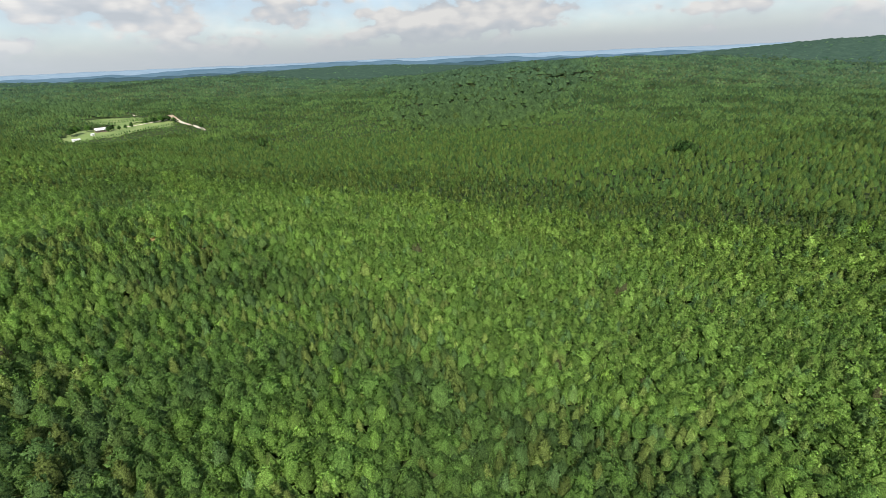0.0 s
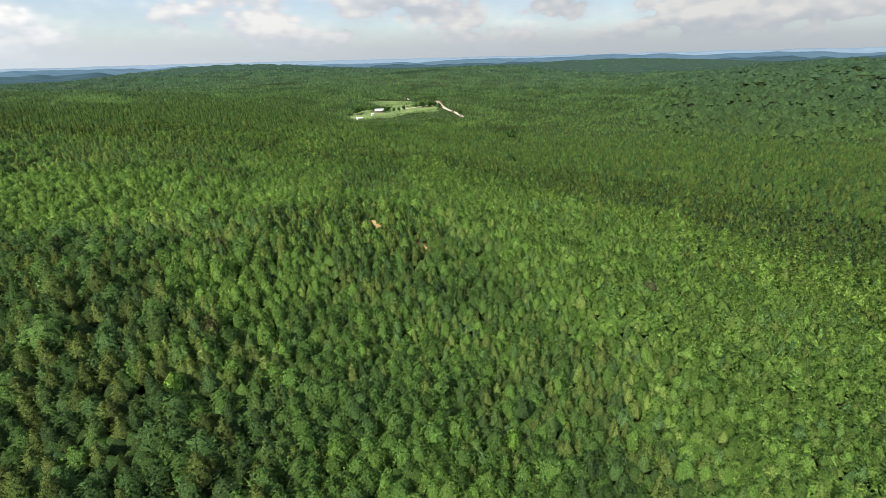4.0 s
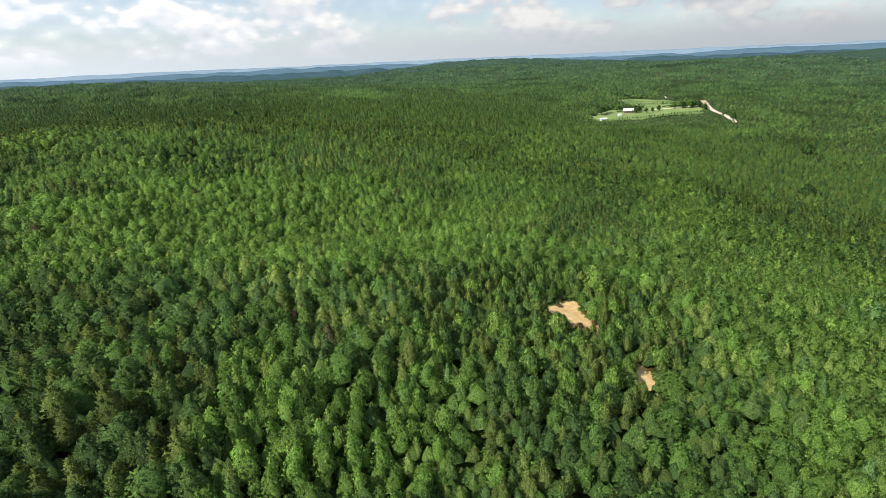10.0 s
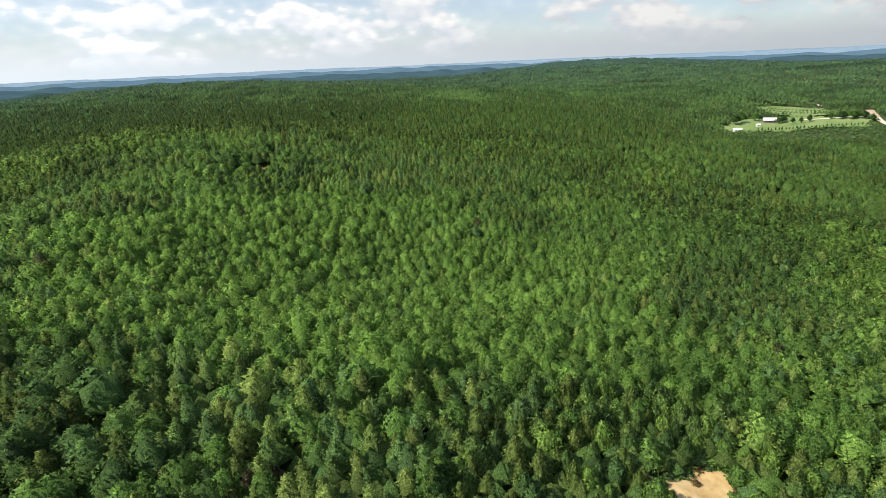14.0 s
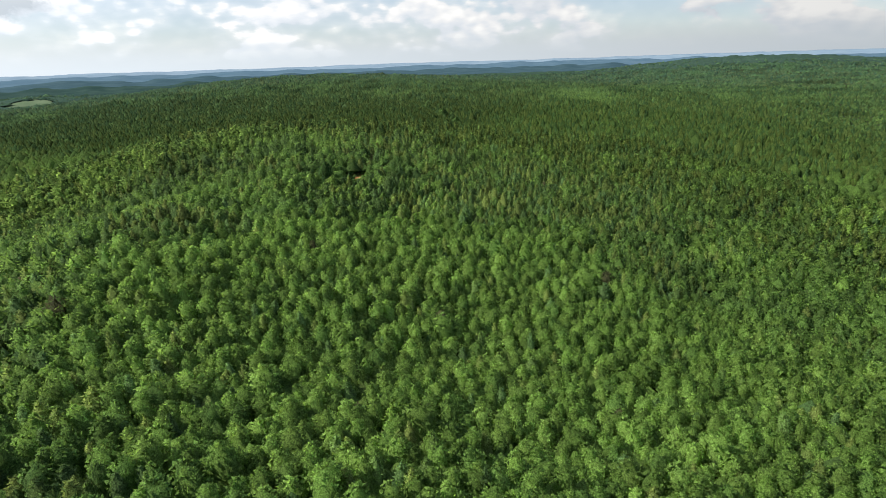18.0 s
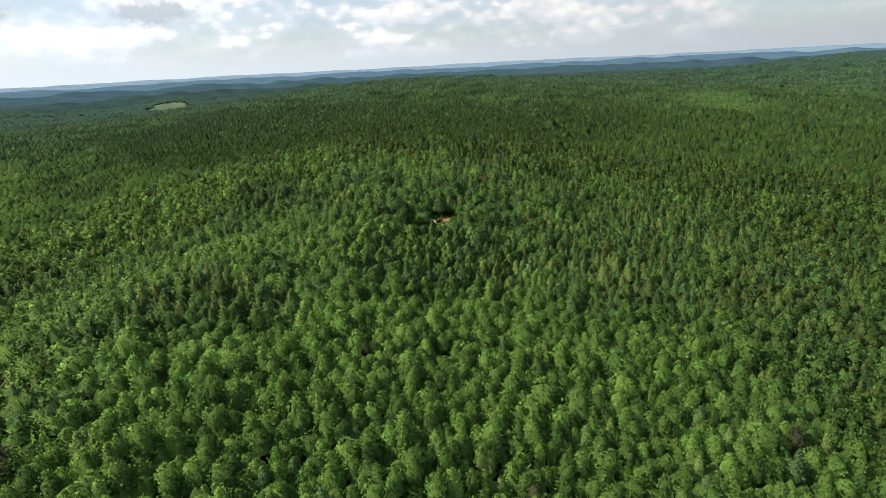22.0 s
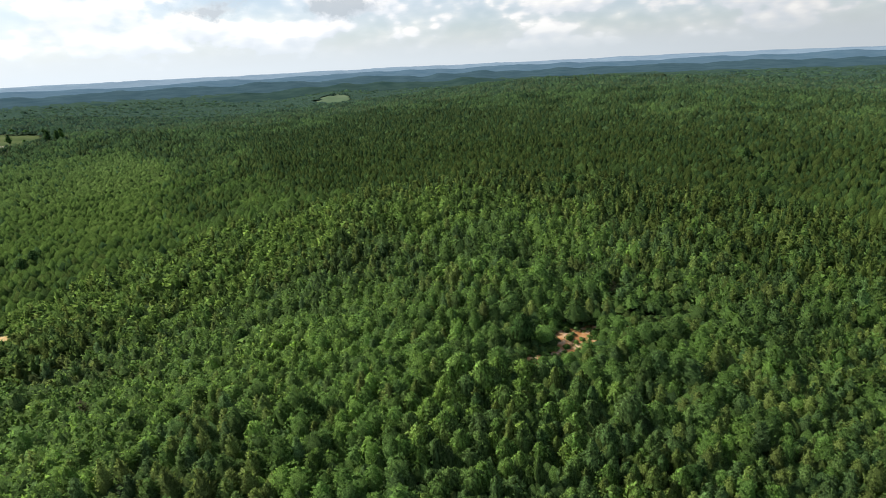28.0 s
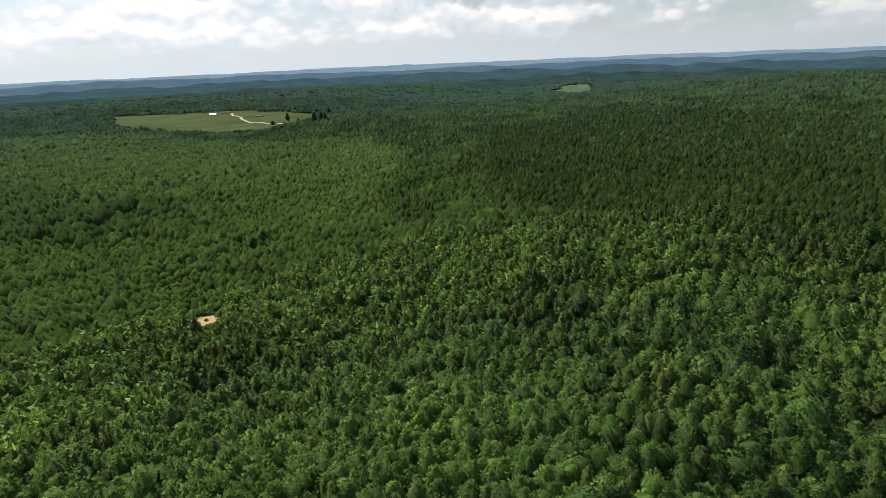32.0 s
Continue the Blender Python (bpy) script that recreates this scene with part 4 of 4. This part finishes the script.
METAL_ROOF = plain("pale_metal_roof", [(0.3, (0.62, 0.64, 0.66)), (0.7, (0.80, 0.81, 0.82))], 0.6, 0.4, 0.1, 0.02, 0.5)
SIDING = plain("siding", [(0.3, (0.16, 0.14, 0.12)), (0.7, (0.26, 0.23, 0.20))], 1.2, 0.85, 0.2, 0.02)
WHITE_WALL = plain("white_wall", [(0.3, (0.58, 0.58, 0.56)), (0.7, (0.76, 0.75, 0.72))], 1.0, 0.8, 0.1, 0.02)
RED_WALL = plain("red_wall", [(0.3, (0.26, 0.06, 0.04)), (0.7, (0.38, 0.10, 0.07))], 1.0, 0.85, 0.1, 0.02)
GLASS = plain("window_glass", [(0.3, (0.02, 0.025, 0.03)), (0.7, (0.03, 0.035, 0.04))], 1.0, 0.08, 0.0, 0.01, 0.8)
POST_WOOD = plain("post_wood", [(0.3, (0.18, 0.14, 0.10)), (0.7, (0.32, 0.26, 0.20))], 2.0, 0.9, 0.3, 0.02)


def gable(bm, L, W, z0, rise, over, thick):
    """Two roof slopes along x with some thickness."""
    for s in (1, -1):
        y1, z1 = s * (W / 2 + over), z0 - rise * over / (W / 2)
        pts = [(-L / 2 - over, 0, z0 + rise), (L / 2 + over, 0, z0 + rise), (L / 2 + over, y1, z1), (-L / 2 - over, y1, z1)]
        low = [bm.verts.new(p) for p in pts]
        top = [bm.verts.new((p[0], p[1], p[2] + thick)) for p in pts]
        bm.faces.new(top), bm.faces.new(low[::-1])
        for k in range(4):
            bm.faces.new((low[k], low[(k + 1) % 4], top[(k + 1) % 4], top[k]))


def gable_walls(bm, L, W, h, rise):
    v = [bm.verts.new(p) for p in ((-L / 2, -W / 2, -1), (L / 2, -W / 2, -1), (L / 2, W / 2, -1), (-L / 2, W / 2, -1), (-L / 2, -W / 2, h), (L / 2, -W / 2, h), (L / 2, W / 2, h), (-L / 2, W / 2, h), (-L / 2, 0, h + rise), (L / 2, 0, h + rise))]
    for f in ((0, 1, 5, 4), (2, 3, 7, 6), (1, 2, 6, 9, 5), (3, 0, 4, 8, 7), (3, 2, 1, 0)):
        bm.faces.new([v[i] for i in f])


def house(name, x, y, turn, L, W, h, rise, wall, roof, label, porch=True, windows=4):
    root = empty(name, x, y, one_z(x, y) + 0.5, turn)
    piece("wall", wall, root, lambda bm: gable_walls(bm, L, W, h, rise))
    piece("roof", roof, root, lambda bm: gable(bm, L, W, h, rise, 0.5, 0.15), "pale metal roof sheets")
    for s in (-1, 1):
        for k in range(windows):
            wx = -L / 2 + (k + 0.7) * L / (windows + 0.4)
            if s == -1 and k == windows // 2:
                piece("door", POST_WOOD, root, lambda bm: box(bm, wx - 0.5, wx + 0.5, -W / 2 - 0.06, -W / 2 + 0.02, 0, 2.05), "dark wooden door")
                continue
            w = piece("window", WHITE_WALL, root, lambda bm: box(bm, wx - 0.6, wx + 0.6, s * W / 2 - 0.05, s * W / 2 + 0.05, 0.9, 2.2), "white framed window")
            piece("pane", GLASS, w, lambda bm: box(bm, wx - 0.5, wx + 0.5, s * W / 2 - 0.07, s * W / 2 + 0.07, 1.0, 2.1))
    if porch:
        def slope(bm):
            box(bm, -L / 2, L / 2, -W / 2 - 3.0, -W / 2 - 0.6, h - 0.55, h - 0.40)
        piece("porch_roof", roof, root, slope, "flat pale porch roof")
        for k in range(5):
            px = -L / 2 + 0.2 + k * (L - 0.4) / 4
            piece("porch_post", POST_WOOD, root, lambda bm: box(bm, px - 0.1, px + 0.1, -W / 2 - 2.9, -W / 2 - 2.7, -1, h - 0.55))
        piece("porch_floor", POST_WOOD, root, lambda bm: box(bm, -L / 2, L / 2, -W / 2 - 3.0, -W / 2 - 0.08, -1, -0.05))
        piece("chimney", RED_WALL, root, lambda bm: box(bm, L * 0.2, L * 0.2 + 0.9, 0.8, 1.6, h, h + rise + 1.0), "brick chimney")
    return tagged(root, label, "house" if porch else "shed")


house("farmhouse", 263, 886, -12, 15, 9, 3.2, 2.6, SIDING, METAL_ROOF, "low dark farmhouse with a shining pale metal roof")
house("shed", 214, 843, -8, 10, 5, 2.6, 1.2, WHITE_WALL, METAL_ROOF, "long white shed with a pale metal roof", False, 2)
house("outbuilding", 243, 862, 10, 4.5, 3.5, 2.4, 1.0, WHITE_WALL, METAL_ROOF, "small white outbuilding beside the farmhouse", False, 1)
house("barn", -1537, 40, 62, 17, 9, 3.5, 2.2, WHITE_WALL, METAL_ROOF, "white roofed barn at the edge of a meadow", False, 3)
house("stable", -1590, 60, 66, 26, 7, 2.8, 1.6, RED_WALL, POST_WOOD, "long low red stable beside a meadow road", False, 5)
house("red_shed", -1500, 147, 70, 20, 5, 2.2, 1.0, RED_WALL, POST_WOOD, "low reddish shed in a meadow", False, 2)
house("field_shelter", -1900, -262, 60, 22, 9, 4.0, 2.0, SIDING, METAL_ROOF, "open grey shelter at the far end of a meadow", False, 3)


def yard_tree(name, x, y, h, w, tone, label, group, form="broad"):
    root = empty(name, x, y, one_z(x, y) + 0.3, (x * 37) % 360)
    v, f, s, m = crown_template(form, 320, 0.16, int(abs(x * 3 + y)) % 1000)
    part("trunk", trunk_mesh("broadleaf_trees", int(abs(x)) % 50), root, at=Matrix.Diagonal((h, h, h, 1)))
    part("crown", mesh_data("crown", v, f, LEAF_NEAR, np.outer(s, tone), 3, m), root, at=Matrix.Diagonal((w, w, h, 1)))
    return tagged(root, label, "tree", group)


DARK, MIDTONE = (0.034, 0.072, 0.020), (0.050, 0.105, 0.022)
for tx, ty, h, w, c in ((270, 873, 8, 4.0, DARK), (276, 877, 9, 4.0, DARK), (248, 893, 11, 4.5, MIDTONE), (284, 866, 8, 2.6, DARK), (292, 862, 8, 2.4, DARK),
                        (301, 861, 10, 2.8, DARK), (281, 884, 6, 2.2, MIDTONE), (323, 858, 8, 3.0, MIDTONE), (332, 850, 10, 5.0, DARK), (341, 842, 10, 6.0, MIDTONE),
                        (350, 838, 9, 5.0, DARK), (228, 880, 13, 5.0, MIDTONE), (218, 872, 13, 5.5, DARK), (354, 824, 7, 3.0, DARK), (352, 733, 10, 3.6, DARK)):
    yard_tree("yard_tree", tx, ty, h, w, c, "dark leafy shade tree on a farmhouse lawn", "trees round the farmhouse")
for tx, ty, h, w, c in ((-1262, 228, 19, 4.2, DARK), (-1222, 202, 11, 4.5, DARK), (-1228, 249, 10, 3, MIDTONE), (-1177, 281, 21, 4.2, DARK), (-1173, 294, 21, 4, DARK), (-1190, 300, 18, 4, MIDTONE),
                        (-1530, 310, 18, 5, DARK), (-1620, 225, 12, 7, MIDTONE), (-1600, 250, 12, 7, MIDTONE), (-1690, -60, 10, 6, MIDTONE), (-1880, -200, 14, 7, DARK), (-1540, 280, 14, 8, DARK)):
    yard_tree("meadow_tree", tx, ty, h, w, c, "tall dark tree at the edge of a meadow", "trees round the meadow")


def hedge_row(name, a, b, n, h, w, tone, label, group):
    r = np.random.RandomState(n)
    crowns = [mesh_data("crown", *(lambda t: (t[0], t[1], LEAF_NEAR, np.outer(t[2], tone), 3, t[3]))(crown_template("pine" if h > 2.5 else "broad", 30, 0.5, 700 + k))) for k in range(3)]
    for k in range(n):
        t = k / (n - 1)
        sx, sy = a[0] + (b[0] - a[0]) * t + r.rand(), a[1] + (b[1] - a[1]) * t + r.rand()
        root = new(name, crowns[k % 3])
        s = 0.8 + 0.4 * r.rand()
        root.matrix_world = pose(sx, sy, one_z(sx, sy) + 0.2, 0, 0, r.rand() * 360) @ Matrix.Diagonal((w * s, w * s, h * s, 1))
        tagged(root, label, "shrub", group)


hedge_row("cypress", (236, 838), (338, 801), 30, 4.2, 1.1, DARK, "small dark cypress in a row before the lawn", "row of cypresses before the lawn")
hedge_row("shrub", (278, 952), (340, 900), 18, 1.6, 1.0, MIDTONE, "low green shrub in a planted row", "shrubs in the plot")
hedge_row("shrub", (285, 968), (345, 918), 18, 1.6, 1.0, MIDTONE, "low green shrub in a planted row", "shrubs in the plot")
hedge_row("shrub", (290, 935), (338, 888), 16, 1.6, 1.0, MIDTONE, "low green shrub in a planted row", "shrubs in the plot")


# ---- bushes and stones of the bare patches ----
def bush(name, x, y, h, w, tone, label, group):
    v, f, s, m = crown_template("round", 170, 0.2, int(abs(x * 7 + y * 3)) % 997)
    me = mesh_data("bush", v * np.array([1, 1, 1.0]) - np.array([0, 0, 0.2]), f, LEAF_NEAR, np.outer(s, tone), 3, m)
    ob = new(name, me)
    ob.matrix_world = pose(x, y, one_z(x, y) + 0.25, 0, 0, (x * 91) % 360) @ Matrix.Diagonal((w, w, h, 1))
    return tagged(ob, label, "bush", group)


RUST = (0.12, 0.09, 0.042)
for bx, by, h, w, c in ((33, 146, 2.6, 1.1, RUST), (35.5, 144, 1.8, 0.8, MIDTONE), (28, 151, 1.7, 0.8, MIDTONE), (24, 152.5, 1.0, 0.6, RUST), (38, 150, 1.5, 0.9, RUST),
                        (41, 141, 2.2, 1.3, MIDTONE), (43, 138, 1.8, 1.2, RUST), (30, 159, 1.0, 0.7, RUST), (20, 153, 1.2, 0.8, MIDTONE), (48, 128, 1.6, 0.9, MIDTONE)):
    bush("bush", bx, by, h, w, c, "sparse bush with rusty leaves on bare sand", "bushes on the sand")
for bx, by, h, w, c in ((-202, 403, 2.4, 1.4, MIDTONE), (-199, 398, 2.0, 1.2, MIDTONE), (-206, 406, 1.8, 1.2, DARK), (-196, 404, 1.6, 1.0, RUST), (-198, 412, 2.2, 1.4, MIDTONE),
                        (-203, 410, 1.2, 0.8, RUST), (-194, 421, 1.6, 1.2, MIDTONE), (-190, 420, 1.4, 1.0, MIDTONE), (-428, 226, 1.6, 1.1, MIDTONE)):
    bush("bush", bx, by, h, w, c, "low green bush on eroded clay", "bushes on the clay")


# ---- trees that stand out of the wood ----
for tx, ty, h, w in ((-208, 386, 13, 3.6), (-214, 437, 12, 3.8), (-254, 540, 13, 4.2), (-247, 546, 11, 3.5), (-237, 620, 12, 4.0), (-333, 555, 12, 4.4), (-326, 560, 11, 3.6), (-301, 317, 11, 3.2),
                     (-547, 247, 12, 4.5), (-538, 240, 11, 4.0), (-174, 270, 9.5, 2.8), (-15, 380, 10, 3.2), (400, 39, 12, 4.8), (407, 46, 11, 4.5), (393, 33, 10, 4.0), (256, 58, 9, 3.8),
                     (249, 63, 8, 3.2), (335, 545, 14, 5.5), (226, 363, 11, 4.0), (-12, 141, 8.5, 2.8), (-264, 698, 13, 4.8), (-315, 771, 14, 5.0), (-183, 274, 9, 2.8), (-139, 373, 9, 3.0)):
    yard_tree("emergent_tree", tx, ty, h, w, (0.044, 0.088, 0.025), "tall dark green tree standing above the young wood", "tall dark trees in the wood")
FRESH = (0.150, 0.250, 0.050)
for tx, ty, h, w in ((22, 16, 8, 1.7), (68, -39, 8, 2.0), (44, 152, 7.5, 2.0), (-44, 51, 9, 2.0), (-65, 219, 9, 2.2), (-277, 323, 9, 2.6), (-269, 328, 9, 2.4), (230, -83, 9, 2.6), (148, 92, 8, 2.2)):
    yard_tree("bright_tree", tx, ty, h, w, FRESH, "fresh yellow-green young tree among darker ones", "bright trees in the wood")
for tx, ty, h, w in ((-41, 135, 6, 1.8), (-38, 138, 5, 1.5), (57, 138, 4, 1.4)):
    yard_tree("withered_tree", tx, ty, h, w, (0.105, 0.095, 0.055), "withered grey-brown tree in the green wood", "withered trees")
